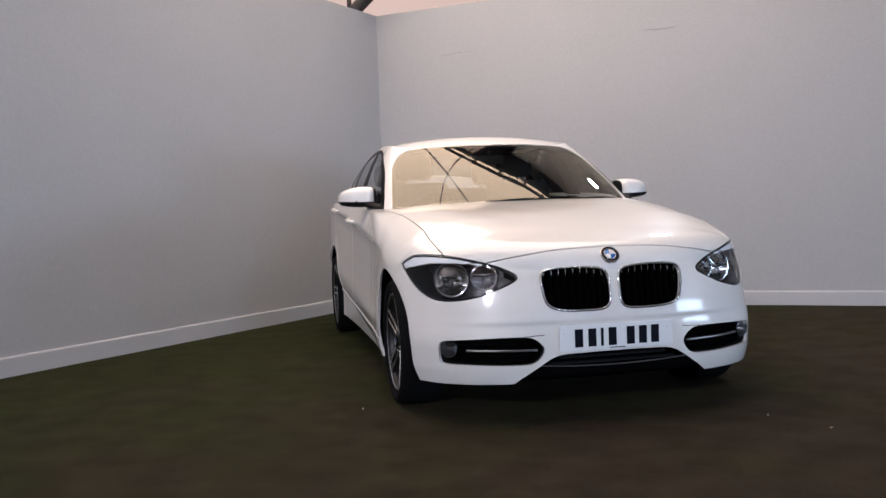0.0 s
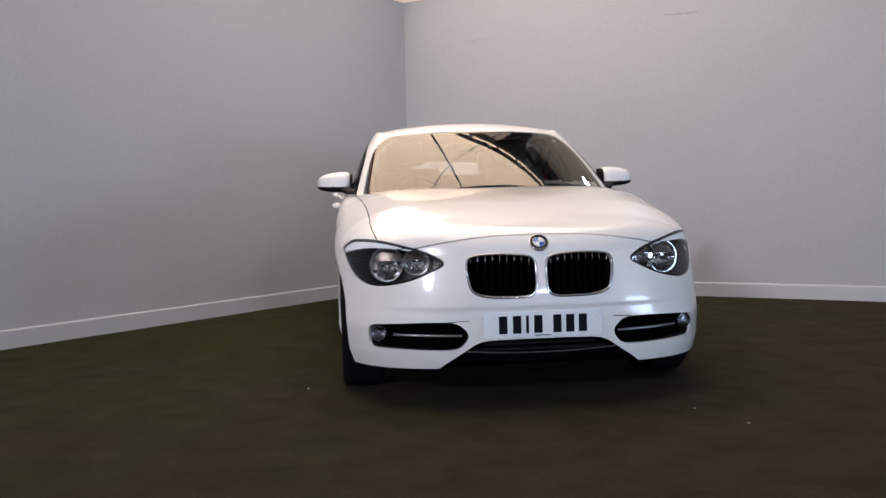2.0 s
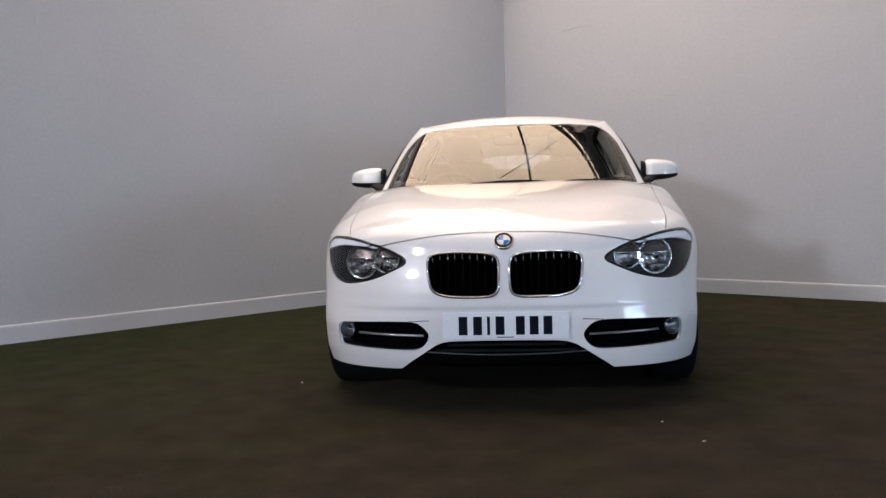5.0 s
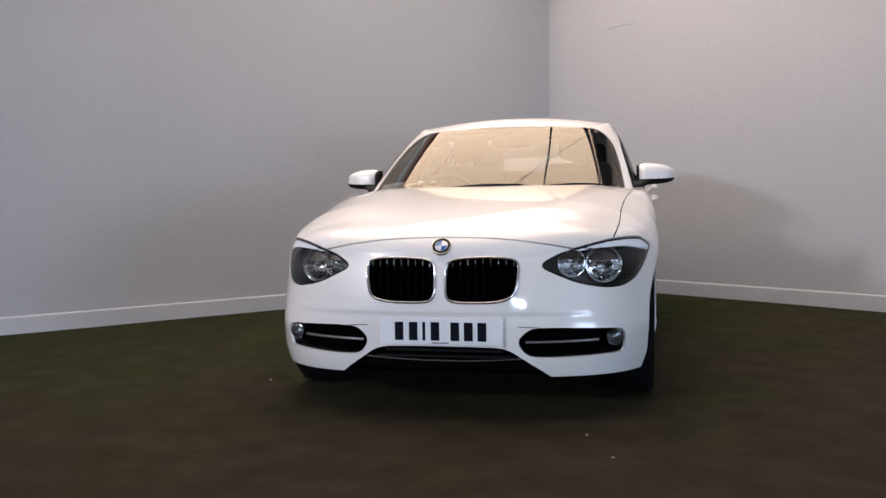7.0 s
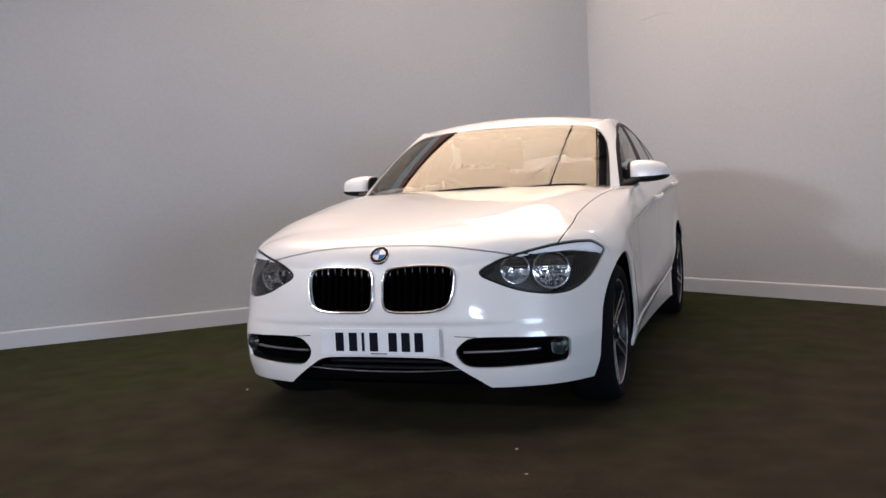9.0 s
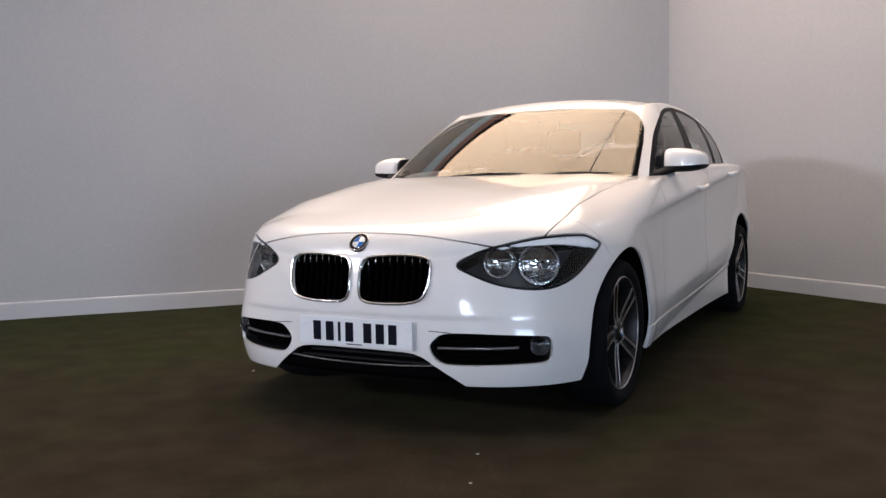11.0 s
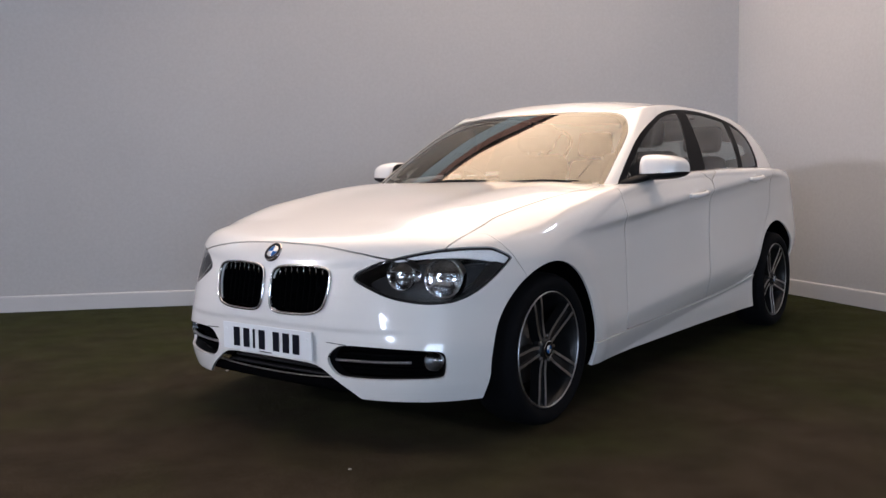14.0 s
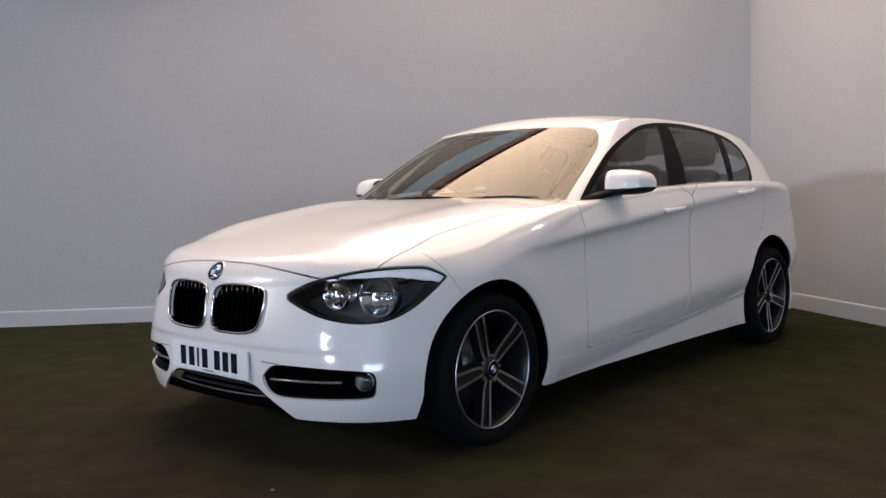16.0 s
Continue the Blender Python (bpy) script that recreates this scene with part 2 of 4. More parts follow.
class Sheet:
    """A thin skin that can be cut along any line."""

    def __init__(self, grid=None, verts=None, faces=None):
        if grid is not None:
            n, m = grid.shape[:2]
            verts = grid.reshape(-1, 3)
            i = (np.arange(n - 1)[:, None] * m + np.arange(m - 1)[None, :]).ravel()
            faces = np.stack([i, i + m, i + m + 1, i + 1], -1).tolist()
        self.v, self.f = np.asarray(verts, float), faces
        self.x, self.y, self.z = self.v.T
        self.u = np.abs(self.x) + self.y

    def keep(self, f):
        """What is left where f >= 0."""
        f = np.where(np.abs(f) < 1e-7, 1e-7, f)
        on = f > 0
        verts, faces, cut = list(map(tuple, self.v)), [], {}

        def mid(a, b):
            key = (a, b) if a < b else (b, a)
            if key not in cut:
                a, b = key
                t = f[a] / (f[a] - f[b])
                cut[key] = len(verts)
                verts.append(tuple(self.v[a] + t * (self.v[b] - self.v[a])))
            return cut[key]
        for face in self.f:
            s = [on[k] for k in face]
            if all(s):
                faces.append(face)
            elif any(s):
                out = []
                for k in range(len(face)):
                    a, b = face[k], face[(k + 1) % len(face)]
                    if on[a]:
                        out.append(a)
                    if on[a] != on[b]:
                        out.append(mid(a, b))
                if len(out) > 2:
                    faces.append(out)
        verts = np.array(verts)
        used = np.unique(np.fromiter((k for g in faces for k in g), int)) if faces else np.array([], int)
        back = np.full(len(verts), -1)
        back[used] = np.arange(len(used))
        return Sheet(verts=verts[used], faces=[[int(back[k]) for k in g] for g in faces])

    def normals(self):
        n = np.zeros_like(self.v)
        for g in self.f:
            p = self.v[g]
            c = np.cross(p[1] - p[0], p[2] - p[0]) + (np.cross(p[2] - p[0], p[3] - p[0]) if len(g) > 3 else 0)
            n[g] += c
        return n / np.maximum(np.linalg.norm(n, axis=1), 1e-12)[:, None]

    def offset(self, d, way=None):
        return Sheet(verts=self.v + (self.normals() if way is None else np.array(way, float)) * d, faces=self.f)

    def mesh(self, sides=(1,), rim=0.0):
        """A bmesh of the skin on the given sides (1, -1 or both), with its edges turned in by rim."""
        bm = bmesh.new()
        nrm = self.normals()
        for s in sides:
            vs = [bm.verts.new((x * s, y, z)) for x, y, z in self.v]
            for g in self.f:
                g = g if s > 0 else g[::-1]
                try:
                    bm.faces.new([vs[k] for k in g])
                except ValueError:
                    pass
            if rim:
                edges = {}
                for g in self.f:
                    for a, b in zip(g, g[1:] + g[:1]):
                        edges[(a, b)] = edges.get((a, b), 0) + 1
                inner = {}
                for a, b in edges:
                    if (b, a) in edges or (self.v[a][0] < 1e-4 and self.v[b][0] < 1e-4):
                        continue
                    for k in (a, b):
                        if k not in inner:
                            q = self.v[k] - nrm[k] * rim
                            inner[k] = bm.verts.new((q[0] * s, q[1], q[2]))
                            inner[(k, "edge")] = bm.verts.new((self.v[k][0] * s, self.v[k][1], self.v[k][2]))
                    quad = [inner[(b, "edge")], inner[(a, "edge")], inner[a], inner[b]]
                    bm.faces.new(quad if s > 0 else quad[::-1])
        if len(sides) > 1:
            bmesh.ops.remove_doubles(bm, verts=[v for v in bm.verts if abs(v.co.x) < 1e-5], dist=1e-5)
        return bm


def both(name, sheet, mat, parent, label="", rim=0.0):
    """The same part on both sides of the car, each an object of its own."""
    return [part(name, sheet.mesh((s,), rim), mat, parent, label) for s in (1, -1)]


def curve(xs, ys):
    """A smooth curve through a few points (monotone between them where the points are)."""
    xs, ys = np.array(xs, float), np.array(ys, float)
    h = np.diff(xs)
    d = np.diff(ys) / h
    m = np.zeros(len(xs))
    m[0], m[-1] = d[0], d[-1]
    for i in range(1, len(xs) - 1):
        if d[i - 1] * d[i] > 0:
            w1, w2 = 2 * h[i] + h[i - 1], h[i] + 2 * h[i - 1]
            m[i] = (w1 + w2) / (w1 / d[i - 1] + w2 / d[i])

    def at(x):
        x = np.clip(np.asarray(x, float), xs[0], xs[-1])
        k = np.clip(np.searchsorted(xs, x, side="right") - 1, 0, len(h) - 1)
        s = (x - xs[k]) / h[k]
        return ((1 + 2 * s) * (1 - s) ** 2 * ys[k] + s * (1 - s) ** 2 * h[k] * m[k]
                + s * s * (3 - 2 * s) * ys[k + 1] + s * s * (s - 1) * h[k] * m[k + 1])
    return at


# ---- the car's lines: x across from the middle, y back from the front axle, z up
AXLE_R, HUB_Z = 2.83, 0.308
nose_y = curve([.15, .20, .27, .34, .415, .49, .56, .64, .70, .76], [-.70, -.73, -.750, -.756, -.7585, -.7605, -.754, -.738, -.718, -.69])
ledge = curve([.410, .436, .456, .50, .56], [0, .0012, -.0052, -.002, 0])
nose_n = curve([.15, .20, .34, .50, .75], [3.1, 3.15, 3.15, 2.80, 2.50])
side_w = curve([-.8, 0, .8, 1.6, 2.85, 3.25, 3.7], [.880, .886, .870, .866, .885, .880, .86])
top_mid = curve([-.78, -.72, -.60, -.40, -.1, .2, .5, .75, 1.5, 2.6, 3.6], [.715, .748, .795, .847, .904, .948, .984, 1.0, 1.045, 1.075, 1.06])
top_drop = curve([-.75, -.5, -.28, .2, .6, .8, 1.5, 2.6, 3.6], [.050, .118, .135, .092, .050, .045, .03, .03, .03])
swage_in = curve([-.62, -.53, -.46, -.34, -.20, -.10, -.04, -.012, -.001, .010, .05, .09, .17], [.046, .018, .008, .018, .026, .028, .022, .010, .003, .002, .014, .032, .078])
edge_r = curve([-.8, -.5, -.2, .4, .8, 2.9, 3.4], [.085, .075, .062, .060, .025, .045, .15])
roof_mid = curve([.9, 1.25, 1.45, 1.8, 2.3, 2.75, 3.15, 3.45], [1.20, 1.374, 1.428, 1.453, 1.450, 1.424, 1.372, 1.312])
rim_z = curve([.9, 1.25, 1.5, 1.85, 2.3, 2.75, 3.15, 3.45], [1.21, 1.350, 1.386, 1.404, 1.400, 1.374, 1.315, 1.25])
belt_z = curve([.4, .66, 1.1, 1.54, 2.24, 2.8, 3.4], [.945, .955, .990, 1.012, 1.03, 1.045, 1.05])
Y_FRONT, Y_REAR = .05, 3.08


def top_z(x, y):
    ridge = .011 * np.exp(-((np.abs(x) - .54 - .08 * y) / .15) ** 2) * np.clip((y + .75) / .3, 0, 1) * np.clip((.7 - y) / .3, 0, 1)
    fall = 2.2 + 4.3 * np.clip((.65 - y) / .4, 0, 1) - 3.5 * np.clip((-.2 - y) / .25, 0, 1)
    return top_mid(y) - top_drop(y) * (np.abs(x) / .85) ** fall + ridge


def swage_z(y):
    return .785 + .091 * np.maximum(y - .29, 0)


def plan(p, z):
    """The outline of the lower body at height z: p 0..1 round the nose, 1..2 along the side, 2..3 round the tail."""
    p, z = np.broadcast_arrays(np.asarray(p, float), np.asarray(z, float))
    a = np.clip(p, 0, 1) * math.pi / 2
    b = np.clip(p - 2, 0, 1) * math.pi / 2
    n = 2 / nose_n(z)
    s, c = np.sin(a) ** n, np.maximum(np.cos(a), 0) ** n
    y = np.where(p <= 1, Y_FRONT - (Y_FRONT - nose_y(z)) * c + ledge(z) * c ** 9, np.where(p <= 2, Y_FRONT + (p - 1) * (Y_REAR - Y_FRONT), Y_REAR + np.interp(z, [.3, .55, .8, 1.0], [.56, .58, .50, .30]) * np.sin(b) ** .7))
    w = side_w(y)
    arch = sum(np.exp(-((np.hypot(y - yc, z - HUB_Z) - .405) / .05) ** 2) for yc in (0, AXLE_R)) * .005
    fade = np.clip((y + .1) / .9, 0, 1)
    tuck = swage_in(z - swage_z(y))
    plain = np.interp(z, [.15, .25, .4, .62, .8], [.035, .012, .004, 0, .01])
    x = (w + arch - (tuck * fade + plain * (1 - fade)) * np.where(p <= 1, s ** 2, 1)) * np.where(p <= 1, s, np.where(p <= 2, 1, np.maximum(np.cos(b), 0) ** .6))
    return x, y


def lower_body(ps, nw=104, na=10, nt=34, z0=.165):
    """Half of the lower body as a grid: wall, rounded shoulder, top."""
    ps = np.asarray(ps, float)[:, None]
    e_x, e_y = plan(ps, np.full_like(ps, .70))
    for _ in range(3):
        r = edge_r(e_y)
        zs = top_z(e_x, e_y) - r
        e_x, e_y = plan(ps, zs)
    zw = z0 + (zs - z0) * np.linspace(0, 1, nw)[None, :]
    wx, wy = plan(ps, zw)
    tx = np.zeros_like(e_x)
    ty = np.where(ps <= 1, .35, .35 + (e_y - Y_FRONT))
    dx, dy = tx - e_x, ty - e_y
    ln = np.hypot(dx, dy)
    al = np.linspace(0, math.pi / 2, na + 1)[None, 1:]
    d = r * (1 - np.cos(al))
    ax, ay = e_x + dx / ln * d, e_y + dy / ln * d
    az = zs + r * np.sin(al) + top_z(ax, ay) - top_z(e_x, e_y)
    d = r + (ln - r) * np.linspace(0, 1, nt + 1)[None, 1:]
    bx, by = e_x + dx / ln * d, e_y + dy / ln * d
    bz = top_z(bx, by)
    return np.stack([np.concatenate(g, 1) for g in ((wx, ax, bx), (wy, ay, by), (zw, az, bz))], -1)


def frame_line(p, a, b, y0, y1, n, tail):
    """A rounded outline of the glasshouse: half width a, front at y0, straight from y0 + b to y1, tail length."""
    t = np.clip(p, 0, 1) * math.pi / 2
    u = np.clip(p - 2, 0, 1) * math.pi / 2
    s, c = np.sin(t) ** (2 / n), np.maximum(np.cos(t), 0) ** (2 / n)
    x = np.where(p <= 1, a * s, np.where(p <= 2, a, a * np.maximum(np.cos(u), 0) ** .5))
    y = np.where(p <= 1, y0 + b - b * c, np.where(p <= 2, y0 + b + (p - 1) * (y1 - y0 - b), y1 + tail * np.sin(u) ** .5))
    return x, y


def glasshouse(ps, nh=44, nt=40):
    """Half of the glasshouse as a grid: screens and windows, then the roof."""
    p = np.asarray(ps, float)[:, None]
    bx, by = frame_line(p, .792, .47, .455, 2.90, 2.35, .54)
    bx = bx - .020 * np.clip((by - 1.2) / 1.2, 0, 1) - .02 * np.clip((by - 2.80) / .4, 0, 1)
    mx, my = frame_line(p, .600, .30, 1.235, 2.90, 3.6, .45)
    mx = mx - .035 * np.clip((my - 1.6) / 1.4, 0, 1)
    bz = np.where(p <= 1, .955, belt_z(by) - .05)
    mz = np.where(p <= 1, 1.355 + (rim_z(my) - 1.355) * np.clip(mx / .59, 0, 1) ** 3, rim_z(my))
    h = np.linspace(0, 1, nh)[None, :]
    bow = h * (1 - h)
    gx, gy, gz = bx + (mx - bx) * h, by + (my - by) * h, bz + (mz - bz) * h
    side = np.clip(p, 0, 1) ** 3
    gx = gx + bow * .085 * side
    gz = gz + bow * .035
    gy = gy - bow * .06 * (1 - side)
    ty = np.where(p <= 1, 1.75, np.where(p <= 2, 1.75 + (my - (1.235 + .30)) * .55, 1.75 + (2.90 - 1.535) * .55))
    f = np.linspace(0, 1, nt + 1)[None, 1:] ** 1.35
    rx, ry = mx * (1 - f), my + (ty - my) * f
    field = roof_mid(ry) - .055 * (np.abs(rx) / .59) ** 2.2
    lift = roof_mid(my) - .055 * (np.abs(mx) / .59) ** 2.2 - mz
    dist = np.hypot(rx - mx, ry - my)
    rz = field - lift * np.exp(-dist / .03)
    return np.stack([np.concatenate(g, 1) for g in ((gx, rx), (gy, ry), (gz, rz))], -1)


P_BODY = np.concatenate([np.linspace(0, 1, 150)[:-1], np.linspace(1, 2, 250)[:-1], np.linspace(2, 3, 40)])
P_GLASS = np.concatenate([np.linspace(0, 1, 90)[:-1], np.linspace(1, 2, 150)[:-1], np.linspace(2, 3, 40)])


# ---- the room: two partition walls meeting in a corner, turf, the hall round them
CORNER = Vector((-.137, 4.947, 0))
ALONG_L, ALONG_R = Vector((-.659, -.752, 0)), Vector((.805, -.593, 0))
FLOOR_Z, WALL_H = .012, 3.02


def wall_pose(along):
    """x runs along the wall from the corner, y into the wall, z up."""
    x = along.normalized()
    y = Vector((-x.y, x.x, 0))
    if y.dot(Vector((0, 1, 0))) < 0:
        y = -y
    return Matrix(((x.x, y.x, 0, CORNER.x), (x.y, y.y, 0, CORNER.y), (0, 0, 1, 0), (0, 0, 0, 1)))


POSE_L, POSE_R = wall_pose(ALONG_L), wall_pose(ALONG_R)


def partition(name, m, length, start, label):
    bm = boxed(length - start, .10, WALL_H - FLOOR_Z, m @ pose((length + start) / 2, .05, (WALL_H + FLOOR_Z) / 2))
    bmesh.ops.recalc_face_normals(bm, faces=bm.faces)
    return tagged(finish(name, bm, WALL, smooth=False), label, "wall", kind="structure")


wall_left = partition("wall_west", POSE_L, 8.6, 0, "pale grey painted partition wall, slightly scuffed")
wall_right = partition("wall_east", POSE_R, 9.0, .0, "pale grey painted partition wall with faint crease marks")


def skirting(m, length, start):
    """A board with a rounded top edge."""
    bm = bmesh.new()
    sec = [(0, 0), (-.018, 0), (-.018, .112), (-.016, .120), (-.010, .125), (0, .126)]
    rows = [[bm.verts.new(m @ Vector((x, y - .001, FLOOR_Z + z))) for y, z in sec] for x in (start, length)]
    for k in range(len(sec)):
        j = (k + 1) % len(sec)
        bm.faces.new((rows[0][k], rows[0][j], rows[1][j], rows[1][k]))
    bm.faces.new(rows[0]), bm.faces.new(rows[1][::-1])
    bmesh.ops.recalc_face_normals(bm, faces=bm.faces)
    return tagged(finish("baseboard", bm, SKIRT, smooth=False), "grey-white painted skirting board along the wall", "skirting", kind="structure")


skirting(POSE_L, 8.6, .02)
skirting(POSE_R, 9.0, .02)


def crease(x0, x1, z, rise):
    n = 14
    pts = [POSE_R @ Vector((x0 + (x1 - x0) * k / n, -.0005, z + rise * math.sin(k / n * 2.4) ** 2)) for k in range(n + 1)]
    return part("crease", tube(pts, .0038, 6), SCUFF, wall_right)


crease(.72, 1.07, 2.530, .012)
crease(2.76, 3.06, 2.546, -.008)


def sheet_floor(name, x0, x1, y0, y1, z, mat, label, category, cuts=60):
    bm = bmesh.new()
    bmesh.ops.create_grid(bm, x_segments=cuts, y_segments=cuts, size=.5, matrix=pose((x0 + x1) / 2, (y0 + y1) / 2, z) @ Matrix.Diagonal((x1 - x0, y1 - y0, 1, 1)))
    for v in bm.verts:
        v.co.z += .004 * noise.noise(Vector((v.co.x * .9, v.co.y * .9, 3.0)))
    return tagged(finish(name, bm, mat), label, category, kind="structure")


sheet_floor("floor", -7.4, 8.0, -7.5, 6.2, FLOOR_Z, TURF, "dark green-brown artificial turf floor, worn and flattened", "floor")
sheet_floor("ground", -13, 13, -13, 13, -.02, CONCRETE, "dark concrete hall floor beyond the turf", "floor", 8)


def fleck(x, y, size, turn):
    bm = bmesh.new()
    bmesh.ops.create_icosphere(bm, subdivisions=1, radius=size, matrix=pose(x, y, FLOOR_Z + .006, 0, 0, turn) @ Matrix.Diagonal((1.6, .8, .5, 1)))
    for v in bm.verts:
        v.co += Vector((noise.noise(v.co * 90), noise.noise(v.co * 70), 0)) * size * .5
    return tagged(finish("litter_fleck", bm, DEBRIS), "tiny pale fleck of litter lying on the turf", "litter", "litter on the turf")


for k, (x, y) in enumerate(((.709, -1.206), (.602, -.932), (-1.028, -.15))):
    fleck(x, y, .0045 + .0008 * (k % 3), 40 * k)


# ---- the hall round the partitions: a barrel roof springing low behind the west wall
HALL_A, HALL_B = 18.9, 18.6


def in_hall(a, b, z):
    """A place a metres along the east wall's line from the corner, b metres out into the room."""
    return POSE_R @ Vector((a, -b, z))


def roof_height(a):
    return max(3.4, -6.3 + math.sqrt(max(0, 177 - (9 - a) ** 2)))


def hall_box(name, mat, a0, a1, b0, b1, z0, z1, label, m=POSE_R):
    bm = boxed(a1 - a0, b1 - b0, z1 - z0, m @ pose((a0 + a1) / 2, -(b0 + b1) / 2, (z0 + z1) / 2))
    return tagged(finish(name, bm, mat, smooth=False), label, "wall", kind="structure")


hall_box("wall_hall_east", HALL, HALL_A, HALL_A + .3, -7, 3.1, -.02, 3.4, "grey blockwork side wall of the hall")
# the gap between these pieces is added for the side fill lamp
hall_box("wall_hall_east_end", HALL, HALL_A, HALL_A + .3, 9.9, HALL_B, -.02, 3.4, "grey blockwork side wall beyond the opening added for the fill lamp")
hall_box("wall_hall_east_lintel", HALL, HALL_A, HALL_A + .3, 3.1, 9.9, 2.4, 3.4, "grey blockwork over the opening added for the fill lamp")
hall_box("wall_hall_south", HALL, -6.0, HALL_A + .3, HALL_B, HALL_B + .3, -.02, 7.2, "grey blockwork end wall of the hall")
hall_box("wall_hall_north", HALL, -2.0, HALL_A + .3, -7.3, -7, -.02, 7.2, "grey blockwork far end wall of the hall")
hall_box("wall_hall_west", GREY_SHEET, 1.3, 20.0, -2.2, -2.0, -.02, 3.70, "grey sheeted side wall behind the partition", POSE_L)


DOOR_X0, DOOR_X1, DOOR_TOP, FRONT_Y = .3, 4.3, 3.0, -12.3
for name, x0, x1, z0, label in (("wall_front_west", -9.5, DOOR_X0, -.02, "grey blockwork front wall beside the doorway"), ("wall_front_east", DOOR_X1, 12.0, -.02, "grey blockwork front wall beyond the doorway"),
                                ("wall_front_lintel", DOOR_X0, DOOR_X1, DOOR_TOP, "grey blockwork over the wide doorway")):
    bm = boxed(x1 - x0, .30, 7.2 - z0, pose((x0 + x1) / 2, FRONT_Y, (7.2 + z0) / 2))
    tagged(finish(name, bm, HALL, smooth=False), label, "wall", kind="structure")


def roof_strip(name, a0, a1, mat, label, b0=-.95, b1=18.9):
    bm = bmesh.new()
    n = max(2, int((a1 - a0) / .25))
    rows = [[bm.verts.new(in_hall(a, b, roof_height(a) + .025 * (k % 2))) for b in np.linspace(b0, b1, 6)] for k, a in enumerate(np.linspace(a0, a1, n + 1))]
    for p, q in zip(rows, rows[1:]):
        for j in range(5):
            bm.faces.new((p[j], p[j + 1], q[j + 1], q[j]))
    return tagged(finish(name, bm, mat, smooth=False), label, "roof", kind="structure")


roof_strip("ceiling", -6.5, 4.4, ROOFING, "cream barrel roof with a glow added in place of daylight through it", -.05, 6.6)
# the other stretches glow less, not at all, or carry painted shade
roof_strip("ceiling_corner", -6.5, 1.3, ROOF_SHADED, "cream roof beyond the corner, a copy with a dimmer added glow", -7.3, -.05)
roof_strip("ceiling_south", -6.5, 4.4, ROOF_GLOWLESS, "cream roof towards the entrance, a copy left without the glow", 6.6, 18.9)
roof_strip("ceiling_north", 1.3, HALL_A + .3, DARK_ROOF, "roof beyond the cross wall, its shade put into a dark colour", -7.3, -.05)
roof_strip("ceiling_east", 4.4, HALL_A + .3, ROOF_GLOWLESS, "cream barrel roof of the hall, a copy left without the glow", -.05)


def gable_sheet(a0, a1, b, thick):
    """A sheeted cross wall whose head follows the barrel of the roof."""
    bm = bmesh.new()
    rows = [[bm.verts.new(in_hall(a, b + d, z)) for d, z in ((0, -.02), (0, roof_height(a) - .12), (-thick, roof_height(a) - .12), (-thick, -.02))] for a in np.linspace(a0, a1, 40)]
    for p, q in zip(rows, rows[1:]):
        for k in range(4):
            bm.faces.new((p[k], q[k], q[(k + 1) % 4], p[(k + 1) % 4]))
    bm.faces.new(rows[0]), bm.faces.new(rows[-1][::-1])
    bmesh.ops.recalc_face_normals(bm, faces=bm.faces)
    return tagged(finish("wall_sheeted", bm, GREY_SHEET, smooth=False), "grey sheeted cross wall behind the partition", "wall", kind="structure")


gable_sheet(1.7, HALL_A, -.60, .15)


def eave_line(b):
    return -.44 + .11 * b


def eaves_slab(name, mat, u0, u1, z, label):
    """A flat lining under the low edge of the roof, between two lines beside the eaves beam."""
    bm = bmesh.new()
    rows = [[bm.verts.new(in_hall(eave_line(b) + u, b, z + h)) for u, h in ((u0, 0), (u1, 0), (u1, .02), (u0, .02))] for b in (-.05, 9.5)]
    for k in range(4):
        bm.faces.new((rows[0][k], rows[1][k], rows[1][(k + 1) % 4], rows[0][(k + 1) % 4]))
    bm.faces.new(rows[0]), bm.faces.new(rows[1][::-1])
    bmesh.ops.recalc_face_normals(bm, faces=bm.faces)
    return tagged(finish(name, bm, mat, smooth=False), label, "roof", kind="structure")


eaves_slab("trim_eaves_board", BROWN_BOARD, -.24, .03, 3.375, "brown board along the low edge of the roof, with a faint added glow")
eaves_slab("ceiling_eaves", EAVES_SHEET, -2.6, -.24, 3.372, "grey sheet lining below the low edge of the roof, with a faint added glow")
tagged(finish("eaves_beam", tube([in_hall(eave_line(b), b, 3.36) for b in (-.05, 3, 6, 9.5)], .03, 8), STEELWORK), "slim dark beam under the low edge of the roof", "beam")


def arch_truss(b):
    """A lattice arch: two curved chords with rungs between them."""
    thing = tagged(new("roof_truss"), "dark steel lattice arch truss under the roof", "truss", "roof trusses")
    spots = np.linspace(-.6, HALL_A - .2, 47)
    for drop, r in ((.12, .045), (.40, .066)):
        part("chord", tube([in_hall(a, b, roof_height(a) - drop) for a in spots], r, 6), STEELWORK, thing)
    for a in spots:
        part("rung", tube([in_hall(a, b, roof_height(a) - .12), in_hall(a, b, roof_height(a) - .40)], .026, 5, up=(0, 1, 0)), STEELWORK, thing)
    return thing


for b in (.24, 6.2, 12.4):
    arch_truss(b)
foot_end, roof_end = Vector((-.15, 4.66, 3.20)), Vector((.62, -1.1, 5.10))
tagged(finish("cable", tube([foot_end.lerp(roof_end, k / 14) - Vector((0, 0, .05 * math.sin(math.pi * k / 14))) for k in range(15)], .014, 6), STEELWORK), "thin dark cable strung from the truss foot up to the roof", "cable")


